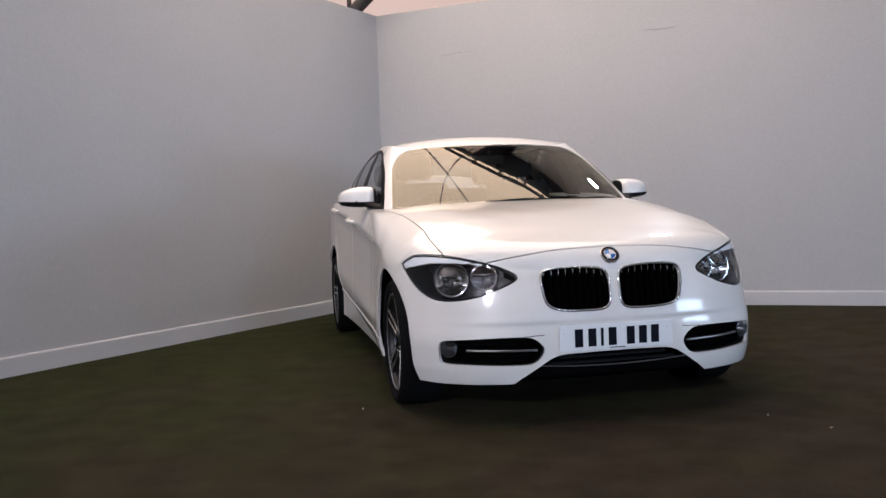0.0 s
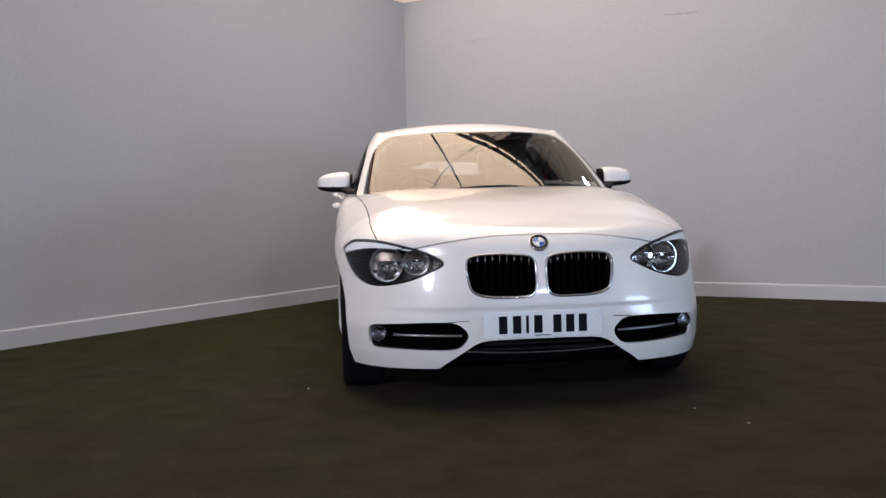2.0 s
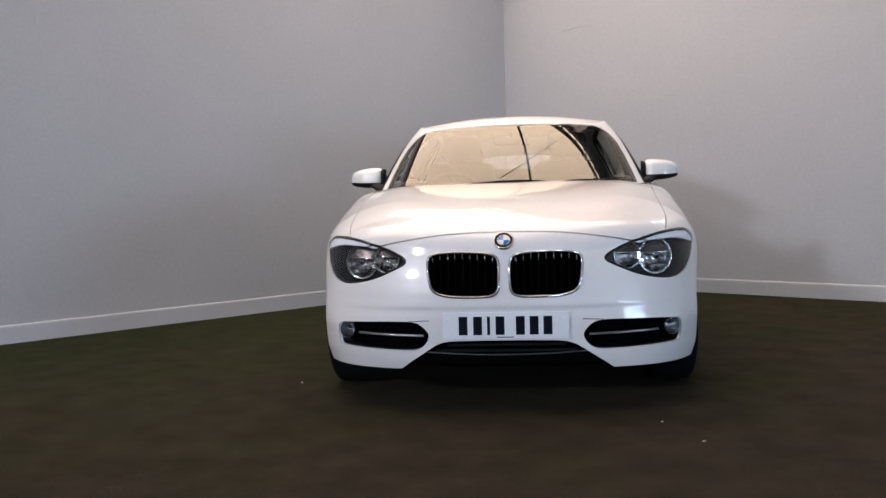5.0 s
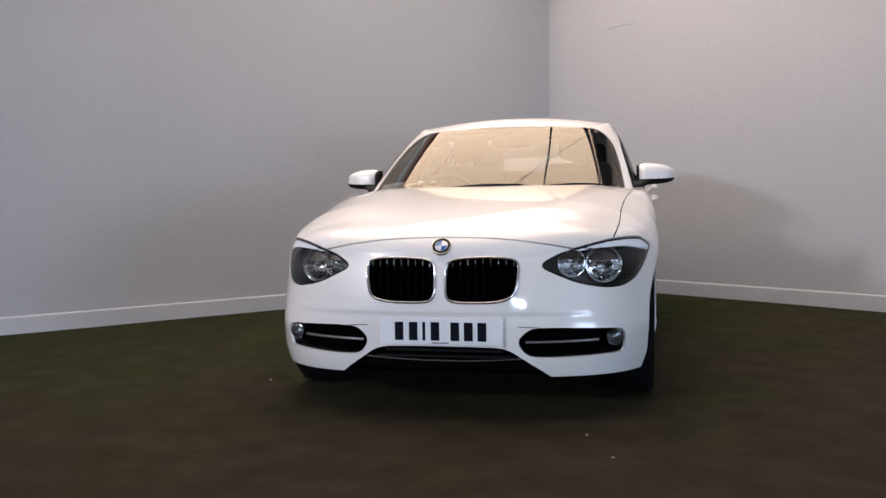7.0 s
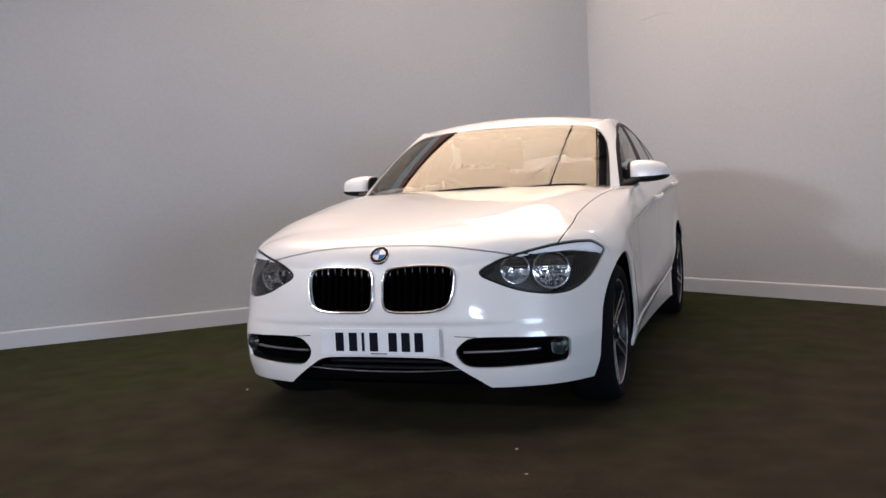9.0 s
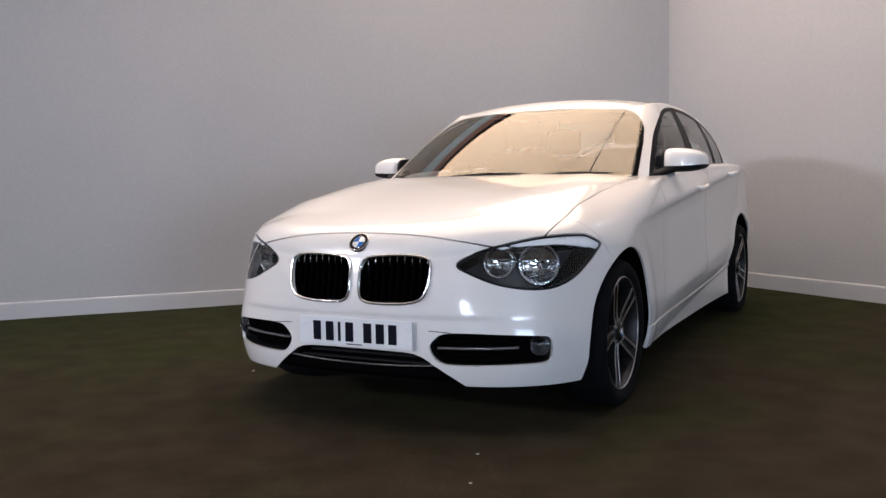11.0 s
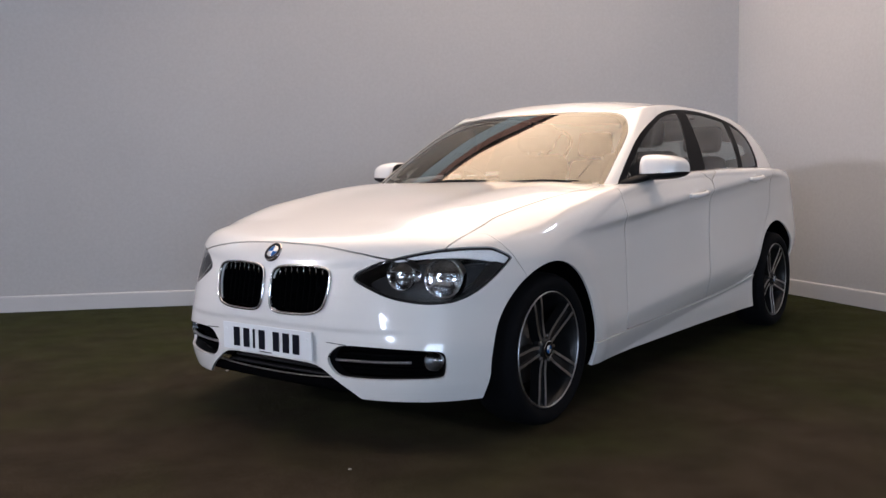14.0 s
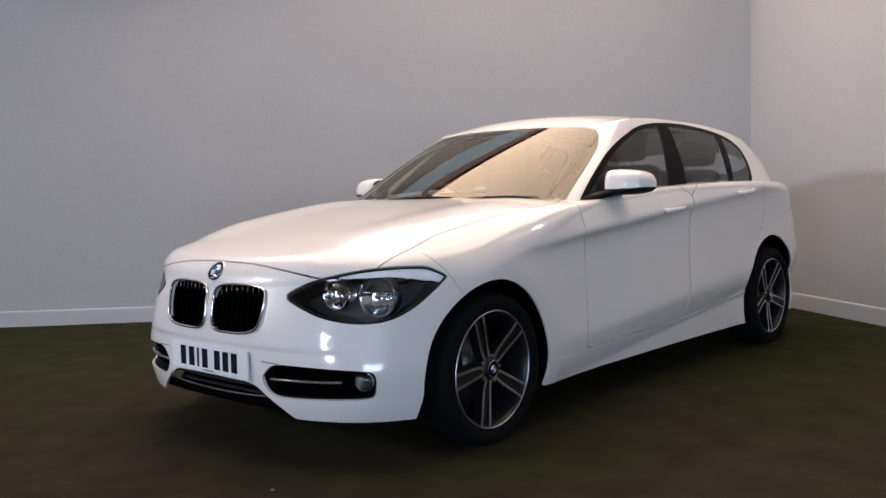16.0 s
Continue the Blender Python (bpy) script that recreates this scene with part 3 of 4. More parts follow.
# flood lamp on the sheeted wall, above the partition
flood_pose = POSE_R @ pose(3.32, .56, 3.76, 90)
second = [Vector((-1.02, 1.13, 4.06)).lerp(Vector((1.34, 4.67, 3.98)), k / 8) for k in range(9)]
tagged(finish("cable", tube(second, .009, 6), STEELWORK), "thin dark cable crossing below the roof", "cable")
flood = tagged(new("flood_lamp"), "small bright flood lamp on the sheeted wall above the partition", "lamp")
part("lamp_body", lathe([(0, -.03), (.12, -.03), (.145, .03), (.145, .075), (.132, .08), (.132, .06), (0, .06)], flood_pose, 32), BLACK, flood)
part("lamp_glass", lathe([(0, .075), (.08, .073), (.130, .066)], flood_pose, 32), FLOOD, flood, "glowing lamp glass")


# ---- the car, built about its own lines
car = tagged(new("car"), "white five-door hatchback with kidney grille and alloy wheels parked on turf", "car")
LOWER, UPPER = Sheet(lower_body(P_BODY)), Sheet(glasshouse(P_GLASS))

LAMP = rounded([(-.305, .640), (-.19, .683), (-.085, .707), (.113, .736), (.288, .744), (.43, .742), (.462, .738), (.562, .704), (.545, .690),
                (.477, .648), (.370, .590), (.254, .555), (.137, .545), (.021, .550), (-.109, .569), (-.215, .603)], 2)
INTAKE = rounded([(-.435, .332), (-.40, .372), (-.354, .392), (-.19, .391), (.10, .380), (.163, .374), (.178, .350), (.174, .290),
                  (.15, .276), (-.018, .274), (-.321, .266), (-.39, .278)], 2)
KIDNEY = rounded([(.022, .592), (.022, .640), (.045, .668), (.146, .676), (.235, .676), (.304, .668), (.322, .640), (.314, .562),
                  (.297, .514), (.235, .495), (.146, .492), (.050, .493), (.022, .520)], 2)
LOWGRILLE = rounded([(-.52, .12), (-.43, .20), (-.338, .262), (-.275, .303), (-.20, .312), (.20, .312), (.275, .303), (.338, .262), (.43, .20), (.52, .12)], 1)
BONNET = rounded([(-.60, -.85), (.60, -.85), (.66, -.62), (.694, -.48), (.712, -.35), (.712, -.172), (.722, .065),
                  (.744, .352), (.764, .50), (.745, .62), (.654, .70), (.40, .60), (-.40, .60), (-.654, .70), (-.745, .62), (-.764, .50), (-.744, .352),
                  (-.722, .065), (-.712, -.172), (-.712, -.35), (-.694, -.48), (-.66, -.62)], 1)
CABIN = [(-.755, 1.3), (-.755, 1.0), (-.70, .82), (-.60, .70), (0, .56), (.60, .70), (.70, .82), (.755, 1.0), (.755, 1.3), (.735, 2.8), (.60, 3.35), (-.60, 3.35), (-.735, 2.8)]
FRONT_DOOR = rounded([(.635, 1.10), (.628, .93), (.626, .85), (.662, .67), (.655, .44), (.640, .300), (.70, .294), (1.60, .316), (1.665, .322), (1.70, .60), (1.725, 1.10)], 1)
REAR_DOOR = rounded([(1.735, 1.10), (1.710, .60), (1.675, .322), (1.75, .326), (2.05, .341), (2.30, .372), (2.42, .43), (2.48, .56), (2.60, .70), (2.70, .80), (2.71, .92), (2.66, 1.10)], 1)
ARCH_F, ARCH_R = (-.04, .300, .370), (2.81, .320, .386)

skin = LOWER.keep(LOWER.z - .187)
for yc, zc, r in (ARCH_F, ARCH_R):
    skin = skin.keep(np.where(skin.x > .5, np.hypot(skin.y - yc, skin.z - zc) - r, 1.0))
# the bumper's edge flares forward below the arch
flare = np.maximum(np.maximum(-.402 - (.33 - skin.z) * .16 - skin.y, skin.z - .36), skin.y + .1)
skin = skin.keep(np.where(skin.x > .5, flare, 1.0))
skin = skin.keep(np.where((skin.z > .8) & (skin.y > .5), sdf(CABIN, skin.x, skin.y), 1.0))
lamp_skin = skin.keep(np.where(skin.y < 0, -sdf(LAMP, skin.u, skin.z), -1.0))
skin = skin.keep(np.where(skin.y < 0, sdf(LAMP, skin.u, skin.z) - .0035, 1.0))
intake_skin = skin.keep(np.where(skin.y < -.3, -sdf(INTAKE, skin.u, skin.z), -1.0))
skin = skin.keep(np.where(skin.y < -.3, sdf(INTAKE, skin.u, skin.z), 1.0))
kidney_skin = skin.keep(np.where(skin.y < -.4, -sdf(KIDNEY, skin.x, skin.z), -1.0))
skin = skin.keep(np.where(skin.y < -.4, sdf(KIDNEY, skin.x, skin.z), 1.0))
low_skin = skin.keep(np.where(skin.y < -.4, -sdf(LOWGRILLE, skin.x, skin.z), -1.0))
skin = skin.keep(np.where(skin.y < -.4, sdf(LOWGRILLE, skin.x, skin.z), 1.0))

GAP = .0028
top_only = lambda s: s.z > .66
lead = curve([0, .15, .244, .412, .529, .60], [.757, .754, .749, .728, .706, .690])


def bonnet_line(s):
    """Above nought on the bonnet: behind its leading edge and between its side lines."""
    side = -sdf(BONNET, s.x, s.y)
    return np.where(top_only(s), np.minimum(side, np.where(s.x < .60, (s.z - lead(s.x)) * .75, 1.0)), -1.0)


bonnet = skin.keep(bonnet_line(skin) - GAP * .8)
rest = skin.keep(-bonnet_line(skin) - GAP * .8)
rest = rest.keep(np.where((rest.y > .45) & (rest.y < .9) & (rest.x < .64), -1.0, 1.0))
part("bonnet", bonnet.mesh((1, -1), .014), PAINT, car)
split = lambda s: -.272 + (.705 - s.z) * .62
bumper = rest.keep(np.where(rest.z < .80, split(rest) - rest.y, -.1) - GAP * .45)
part("front_bumper", bumper.mesh((1, -1), .012), PAINT, car)
rest = rest.keep(np.where(rest.z < .80, rest.y - split(rest), .1) - GAP * .45)
d = np.where(rest.x > .6, sdf(FRONT_DOOR, rest.y, rest.z), 1.0)
front_doors = both("front_door", rest.keep(-d - GAP), PAINT, car, rim=.016)
rest = rest.keep(d - GAP)
d = np.where(rest.x > .6, sdf(REAR_DOOR, rest.y, rest.z), 1.0)
rear_doors = both("rear_door", rest.keep(-d - GAP), PAINT, car, rim=.016)
rest = rest.keep(d - GAP)
sill_top = curve([0, .355, .8, 1.37, 1.75, 2.05, 2.3, 2.6], [.282, .286, .296, .309, .320, .338, .368, .42])


def sill_line(s):
    return np.minimum(np.minimum(sill_top(s.y) - s.z, s.y), AXLE_R - s.y)


both("sill", rest.keep(sill_line(rest) - .0010).offset(.007), PAINT, car, rim=.016)
rest = rest.keep(-sill_line(rest) - .0012)
both("front_wing", rest.keep(1.2 - rest.y), PAINT, car, rim=.009)
rear = rest.keep(rest.y - 1.2)
TAIL = rounded([(3.24, .80), (3.20, .93), (3.30, .99), (3.70, .99), (3.72, .80)], 2)
tail_d = np.where(rear.x > .45, sdf(TAIL, rear.y, rear.z), 1.0)
both("tail_lamp", rear.keep(-tail_d - .002), RED, car, "dark red tail lamp", rim=.01)
part("rear_body", rear.keep(tail_d - .002).mesh((1, -1), .009), PAINT, car)

# glasshouse
SCREEN_LINE = rounded([(-.725, .90), (-.712, .985), (-.655, 1.20), (-.60, 1.285), (-.535, 1.333), (-.44, 1.346), (-.20, 1.360), (.20, 1.360), (.44, 1.346),
                       (.535, 1.333), (.60, 1.285), (.655, 1.20), (.712, .985), (.725, .90)], 1)
DLO = rounded([(.735, .935), (.760, .965), (.936, 1.086), (1.177, 1.230), (1.475, 1.336), (1.70, 1.375), (2.05, 1.388), (2.40, 1.372), (2.711, 1.335), (2.83, 1.27),
               (2.84, 1.20), (2.785, 1.042), (2.70, 1.036), (2.419, 1.026), (1.711, .992), (1.139, .955)], 2)
is_front = UPPER.y < 1.6
ws = sdf(SCREEN_LINE, UPPER.x, UPPER.z)
screen = UPPER.keep(np.where(is_front & (UPPER.y < .75 + (UPPER.z - .95) * 1.45), -ws, -1.0))
shell = UPPER.keep(np.where(is_front & (UPPER.y < .75 + (UPPER.z - .95) * 1.45), ws - .001, 1.0))
inner = sdf(SCREEN_LINE, screen.x, screen.z)
part("windscreen", screen.mesh((1, -1)), SCREEN, car, "tinted windscreen reflecting the roof")
part("windscreen_border", screen.keep(inner + .018).offset(-.005).mesh((1, -1), .006), GLOSSY_BLACK, car)
side_d = np.where((shell.x > .45) & (shell.y > .68), sdf(DLO, shell.y, shell.z), 1.0)
windows = shell.keep(-side_d)
shell = shell.keep(side_d - .001)
BACKLIGHT = rounded([(-.50, 1.10), (-.46, 1.27), (.46, 1.27), (.50, 1.10)], 2)
back_d = np.where(shell.y > 3.1, sdf(BACKLIGHT, shell.x, shell.z), 1.0)
part("rear_window", shell.keep(-back_d).mesh((1, -1)), PANE, car)
shell = shell.keep(back_d)
shell = shell.keep(np.where((shell.y < 1.1) & (shell.x < .60) & (shell.z < 1.1), -1.0, 1.0))
part("roof", shell.mesh((1, -1), .012), PAINT, car)
wd = sdf(DLO, windows.y, windows.z)
both("window_trim", windows.keep(wd + .020).offset(.002), GLOSSY_BLACK, car, rim=.008)
panes = windows.keep(-wd - .020)


def lean(y0, z0, y1, z1):
    return lambda s: (s.y - y0) - (s.z - z0) * (y1 - y0) / (z1 - z0)


b_front, b_rear = lean(1.600, 1.0, 1.77, 1.37), lean(1.835, 1.0, 1.905, 1.37)
d_front, d_rear = lean(2.425, 1.035, 2.521, 1.336), lean(2.485, 1.035, 2.61, 1.32)
both("front_window", panes.keep(-b_front(panes)), PANE, car)
pl = panes.keep(b_front(panes))
both("door_pillar", pl.keep(-b_rear(pl)).offset(.001), GLOSSY_BLACK, car, rim=.008)
pl = pl.keep(b_rear(pl))
both("rear_side_window", pl.keep(-d_front(pl)), PANE, car)
pl = pl.keep(d_front(pl))
both("window_divider", pl.keep(-d_rear(pl)).offset(.001), GLOSSY_BLACK, car, rim=.008)
both("quarter_window", pl.keep(d_rear(pl)), PANE, car)


def nose_at(x, z, out=0.0):
    """A place on the front skin at x, z; out: metres proud of it."""
    p = np.linspace(0, 1, 600)
    px, py = plan(p, np.full_like(p, z))
    k = float(np.interp(abs(x), px, p))
    y = float(np.interp(k, p, py))
    a, b = plan(np.array([max(k - .01, 0), min(k + .01, 1)]), np.array([z, z]))
    d = Vector((a[1] - a[0], b[1] - b[0], 0)).normalized()
    nrm = Vector((-d.y, d.x, 0)) * -1
    if nrm.y > 0:
        nrm = -nrm
    at = Vector((abs(x), y, z)) + nrm * out
    s = 1 if x >= 0 else -1
    return Vector((at.x * s, at.y, at.z)), Vector((nrm.x * s, nrm.y, 0))


def facing(place, normal, roll=0):
    """A pose at place whose z axis looks along normal and whose y axis is as upright as can be."""
    z = Vector(normal).normalized()
    x = Vector((0, 0, 1)).cross(z).normalized()
    y = z.cross(x)
    return Matrix(((x.x, y.x, z.x, place[0]), (x.y, y.y, z.y, place[1]), (x.z, y.z, z.z, place[2]), (0, 0, 0, 1))) @ pose(0, 0, 0, 0, 0, roll)


def side_x(y, z):
    """Half width of the body at y, z."""
    p = np.linspace(0, 2, 900)
    px, py = plan(p, np.full_like(p, z))
    return float(np.interp(y, py, px))


# kidney grilles
for s in (1, -1):
    grille = part("kidney_grille", kidney_skin.offset(.060, (0, 1, 0)).mesh((s,)), VOID, car, "black kidney grille with chrome surround")
    ring = [nose_at(x * s, z, .004)[0] for x, z in rounded(KIDNEY, 1)]
    part("chrome_surround", tube(ring, .0058, 8, True, 1.0, (0, 1, 0)), CHROME, grille, "chrome surround")
    edge = [nose_at(x * s, z, 0)[0] for x, z in KIDNEY]
    wall = bmesh.new()
    a = [wall.verts.new(p + Vector((0, .002, 0))) for p in edge]
    b = [wall.verts.new(p + Vector((0, .052, 0))) for p in edge]
    for k in range(len(edge)):
        j = (k + 1) % len(edge)
        wall.faces.new((a[k], a[j], b[j], b[k]))
    part("grille_wall", wall, VOID, grille)
    for k in range(9):
        x = .048 + k * .0315
        zs = [z for z in np.linspace(.48, .68, 81) if sdf(KIDNEY, [x], [z])[0] < -.008]
        if not zs:
            continue
        lo, hi = min(zs), max(zs)
        top, bot = nose_at(x * s, hi, -.010)[0], nose_at(x * s, lo, -.010)[0]
        bm = bmesh.new()
        rows = []
        for p, dpt in ((bot + Vector((0, .012, 0)), .030), (top.lerp(bot, .2) + Vector((0, .010, 0)), .034), (top, .028)):
            rows.append([bm.verts.new(p + Vector(q)) for q in ((-.0022, 0, 0), (.0022, 0, 0), (.0034, dpt, 0), (-.0034, dpt, 0))])
        for r0, r1 in zip(rows, rows[1:]):
            for j in range(4):
                bm.faces.new((r0[j], r0[(j + 1) % 4], r1[(j + 1) % 4], r1[j]))
        bmesh.ops.recalc_face_normals(bm, faces=bm.faces)
        part("slat", bm, VOID, grille, smooth=False)
        part("slat_tip", tube([top + Vector((0, -.001, 0)), top.lerp(bot, .16) + Vector((0, .002, -.0))], .0024, 6, up=(0, 1, 0)), CHROME, grille, "bright slat tip")

# bumper intakes, bars, fog lamps
for s in (1, -1):
    intake = part("bumper_intake", intake_skin.offset(-.055).mesh((s,)), VOID, car, "black side intake in the bumper")
    edge = rounded(INTAKE, 0)

    def on_wrap(u, z, out):
        p = np.linspace(0, 1, 500)
        px, py = plan(p, np.full_like(p, z))
        x = float(np.interp(u, px + py, px))
        return nose_at(x * s, z, out)
    bm = bmesh.new()
    a = [bm.verts.new(on_wrap(u, z, .001)[0]) for u, z in edge]
    b = [bm.verts.new(on_wrap(u, z, -.057)[0]) for u, z in edge]
    for k in range(len(edge)):
        j = (k + 1) % len(edge)
        bm.faces.new((a[k], a[j], b[j], b[k]))
    part("intake_wall", bm, BLACK, intake)
    part("intake_bar", tube([on_wrap(u, .331 + (u + .4) * .012, -.016)[0] for u in np.linspace(-.395, -.005, 14)], .0052, 6, flat=1.4), SATIN, intake, "satin chrome trim bar")
    part("bumper_crease", tube([on_wrap(u, .3915 + (-.33 - u) * .05, .0)[0] for u in np.linspace(-.33, -.43, 8)], .0017, 6), BLACK, intake, "dark crease running in from the intake")
    for z in (.305, .356):
        part("intake_slat", tube([on_wrap(u, z, -.04)[0] for u in np.linspace(-.37, .15, 14)], .006, 6, flat=2.2), VOID, intake)
    place, nrm = on_wrap(.113, .340, -.014)
    fog = part("fog_lamp", lathe([(.0, -.040), (.017, -.035), (.029, -.016), (.034, .0), (.035, .003), (.036, .0), (.036, -.03)], facing(place, nrm.lerp(Vector((0, -1, 0)), .55))), FOG_REFLECTOR, car, "round fog lamp")
    part("fog_lens", lathe([(.0, .007), (.018, .006), (.029, .003), (.036, .0)], facing(place, nrm.lerp(Vector((0, -1, 0)), .55))), LENS, fog, "clear lens")
    bm = bmesh.new()
    bmesh.ops.create_uvsphere(bm, u_segments=14, v_segments=9, radius=.012, matrix=facing(place, nrm.lerp(Vector((0, -1, 0)), .55)) @ pose(0, 0, -.022))
    part("bulb", bm, CHROME, fog)

# lower grille, lip and tray
low = part("lower_grille", low_skin.offset(.07, (0, 1, 0)).mesh((1, -1)), VOID, car, "black lower grille opening")
for z in (.232, .262, .288):
    half = .33 if z < .25 else (.30 if z < .28 else .25)
    part("grille_bar", tube([nose_at(x, z, -.045)[0] for x in np.linspace(-half, half, 25)], .007, 6, flat=1.8), BLACK, low)
part("grille_highlight", tube([nose_at(x, .250 + .010 * (x / .3) ** 2, -.012)[0] for x in np.linspace(-.335, .335, 31)], .0030, 6, flat=2.0), STEEL, low)
lip = bmesh.new()
rows = []
for x in np.linspace(-.43, .43, 45):
    c = nose_at(x, .20, 0)[0]
    rows.append([lip.verts.new(Vector(q)) for q in ((c.x, c.y + .014, .248), (c.x, c.y + .002, .240), (c.x, c.y + .010, .210), (c.x * .98, c.y + .05, .196), (c.x * .95, c.y + .25, .196))])
for a, b in zip(rows, rows[1:]):
    for j in range(4):
        lip.faces.new((a[j], b[j], b[j + 1], a[j + 1]))
bmesh.ops.recalc_face_normals(lip, faces=lip.faces)
part("front_lip", lip, VOID, car, "gloss black lower lip")
part("underbody", boxed(1.40, 3.9, .06, pose(0, 1.45, .235), .02), BLACK, car)
part("engine_bay_floor", boxed(1.20, .9, .30, pose(0, .0, .42), .04), BLACK, car)
for s in (1, -1):
    for yc, zc, r in (ARCH_F, ARCH_R):
        bm = bmesh.new()
        rows = []
        for a in np.linspace(-.40, math.pi + .40, 34):
            y, z = yc + (r + .012) * math.cos(a), max(.19, zc + (r + .012) * math.sin(a))
            rows.append([bm.verts.new((x * s, y, z)) for x in (side_x(y, z) - .014, .52)])
        hub = bm.verts.new((.52 * s, yc, zc))
        for a, b in zip(rows, rows[1:]):
            bm.faces.new((a[0], b[0], b[1], a[1]))
            bm.faces.new((a[1], b[1], hub))
        bmesh.ops.recalc_face_normals(bm, faces=bm.faces)
        part("wheel_arch_liner", bm, VOID, car)

# head lamps
for s in (1, -1):
    lamp = part("head_lamp", lamp_skin.offset(-.150).mesh((s,)), LAMP_DARK, car, "clear head lamp with two round reflectors")
    part("lamp_lens", lamp_skin.offset(-.001).mesh((s,)), LENS, lamp, "clear lens")
    d = sdf(LAMP, lamp_skin.u, lamp_skin.z)
    part("lamp_rim", lamp_skin.keep(d + .007).offset(-.004).mesh((s,), .012), BLACK, lamp)
    top_line = curve([-.30, -.085, .113, .288, .45, .57], [.640, .705, .735, .744, .738, .700])
    thick = np.interp(lamp_skin.u, [-.12, .1, .3, .45, .55], [.012, .026, .036, .048, .036])
    strip = np.minimum(thick - (top_line(lamp_skin.u) - lamp_skin.z), -d - .006)
    strip = np.minimum(strip, lamp_skin.u + .11)
    part("lamp_brow", lamp_skin.keep(strip).offset(-.005).mesh((s,), .010), LAMP_BROW, lamp, "white light strip")
    for x, z, r, name in ((.716, .628, .074, "main_reflector"), (.566, .640, .056, "inner_reflector")):
        place, nrm = nose_at(x * s, z, -.095)
        m = facing(place, nrm.lerp(Vector((0, -1, .05)), .66))
        bowl = lathe([(.004, -.050), (r * .22, -.048), (r * .45, -.042), (r * .62, -.034), (r * .78, -.022), (r * .95, .0), (r, .004), (r * 1.05, .0), (r * 1.05, -.05)], m, 60)
        back = m.inverted()
        for v in bowl.verts:
            q = back @ v.co
            d = math.hypot(q.x, q.y)
            if .2 * r < d < .9 * r:
                v.co = m @ Vector((q.x, q.y, q.z + .0034 * math.cos(q.x / r * 24) + .0015 * math.cos(q.y / r * 7)))
        part(name, bowl, REFLECTOR, lamp, "silver bowl reflector")
        part("reflector_ring", lathe([(r * 1.0, .004), (r * 1.03, .006), (r * 1.06, .004), (r * 1.06, -.03)], m, 48), CHROME, lamp)
        part("reflector_shelf", boxed(r * 1.72, .0035, .026, m @ pose(0, r * .22, -.012), .001), CHROME, lamp)
        bm = bmesh.new()
        bmesh.ops.create_uvsphere(bm, u_segments=16, v_segments=10, radius=r * .13, matrix=m @ pose(0, 0, -.036))
        part("bulb", bm, CHROME, lamp)
        hood = bmesh.new()
        low, high = [], []
        for k in range(21):
            px = r * .97 * (k / 10 - 1)
            py = math.sqrt(max(0, (r * .99) ** 2 - px * px))
            low.append(hood.verts.new(m @ Vector((px, min(r * .24, py), -.004))))
            high.append(hood.verts.new(m @ Vector((px, max(py, r * .24), -.016 if py > r * .24 else -.004))))
        for k in range(20):
            hood.faces.new((low[k], low[k + 1], high[k + 1], high[k]))
        part("reflector_hood", hood, LAMP_HOOD, lamp, "smoked upper half of the reflector")

# badge: a ring with quarter discs
place = Vector((0, float(nose_y(.719)) - .003, .720))
badge_pose = facing(place, (0, -.77, .64))
badge = part("badge", lathe([(.0, .004), (.027, .0045), (.029, .006), (.038, .006), (.041, .004), (.042, -.006)], badge_pose), BAND, car, "round bonnet badge, blue and white quarters")
part("badge_ring", lathe([(.0385, .0064), (.0405, .0068), (.0425, .005), (.0430, -.004)], badge_pose), CHROME, badge)


def quarter(a0, r, h, m):
    bm = bmesh.new()
    c = bm.verts.new(m @ Vector((0, 0, h)))
    arc = [bm.verts.new(m @ Vector((r * math.cos(a), r * math.sin(a), h))) for a in np.linspace(a0, a0 + math.pi / 2, 9)]
    low_c = [bm.verts.new(m @ Vector((r * math.cos(a), r * math.sin(a), h - .003))) for a in np.linspace(a0, a0 + math.pi / 2, 9)]
    for k in range(8):
        bm.faces.new((c, arc[k], arc[k + 1]))
        bm.faces.new((arc[k], low_c[k], low_c[k + 1], arc[k + 1]))
    return bm


for k in range(4):
    part("badge_quarter", quarter(k * math.pi / 2, .0255, .0065, badge_pose), BLUE if k % 2 else WHITE, badge)
part("badge_ring", lathe([(.025, .0062), (.0262, .0072), (.0274, .0062)], badge_pose), CHROME, badge)

# number plate with plain bars in place of its characters
bm = bmesh.new()
n = 26
rows = []
for k in range(n + 1):
    x = -.258 + .516 * k / n
    y = nose_at(x * .55, .375, .010)[0].y - .001
    rows.append([bm.verts.new((x, y + d, z)) for d, z in ((0, .322), (0, .430), (.006, .430), (.006, .322))])
for a, b in zip(rows, rows[1:]):
    for j in range(4):
        bm.faces.new((a[j], b[j], b[(j + 1) % 4], a[(j + 1) % 4]))
bm.faces.new(rows[0]), bm.faces.new(rows[-1][::-1])
bmesh.ops.recalc_face_normals(bm, faces=bm.faces)
plate = part("number_plate", bm, PLATE, car, "white number plate with dark bars", smooth=False)
for x in (-.173, -.113, -.068, -.021, .062, .118, .174):
    y = nose_at(x * .55, .375, .010)[0].y - .0022
    part("character_bar", boxed(.012 if abs(x + .068) < .001 else .036, .0016, .076, pose(x, y, .3755)), INK, plate, smooth=False)
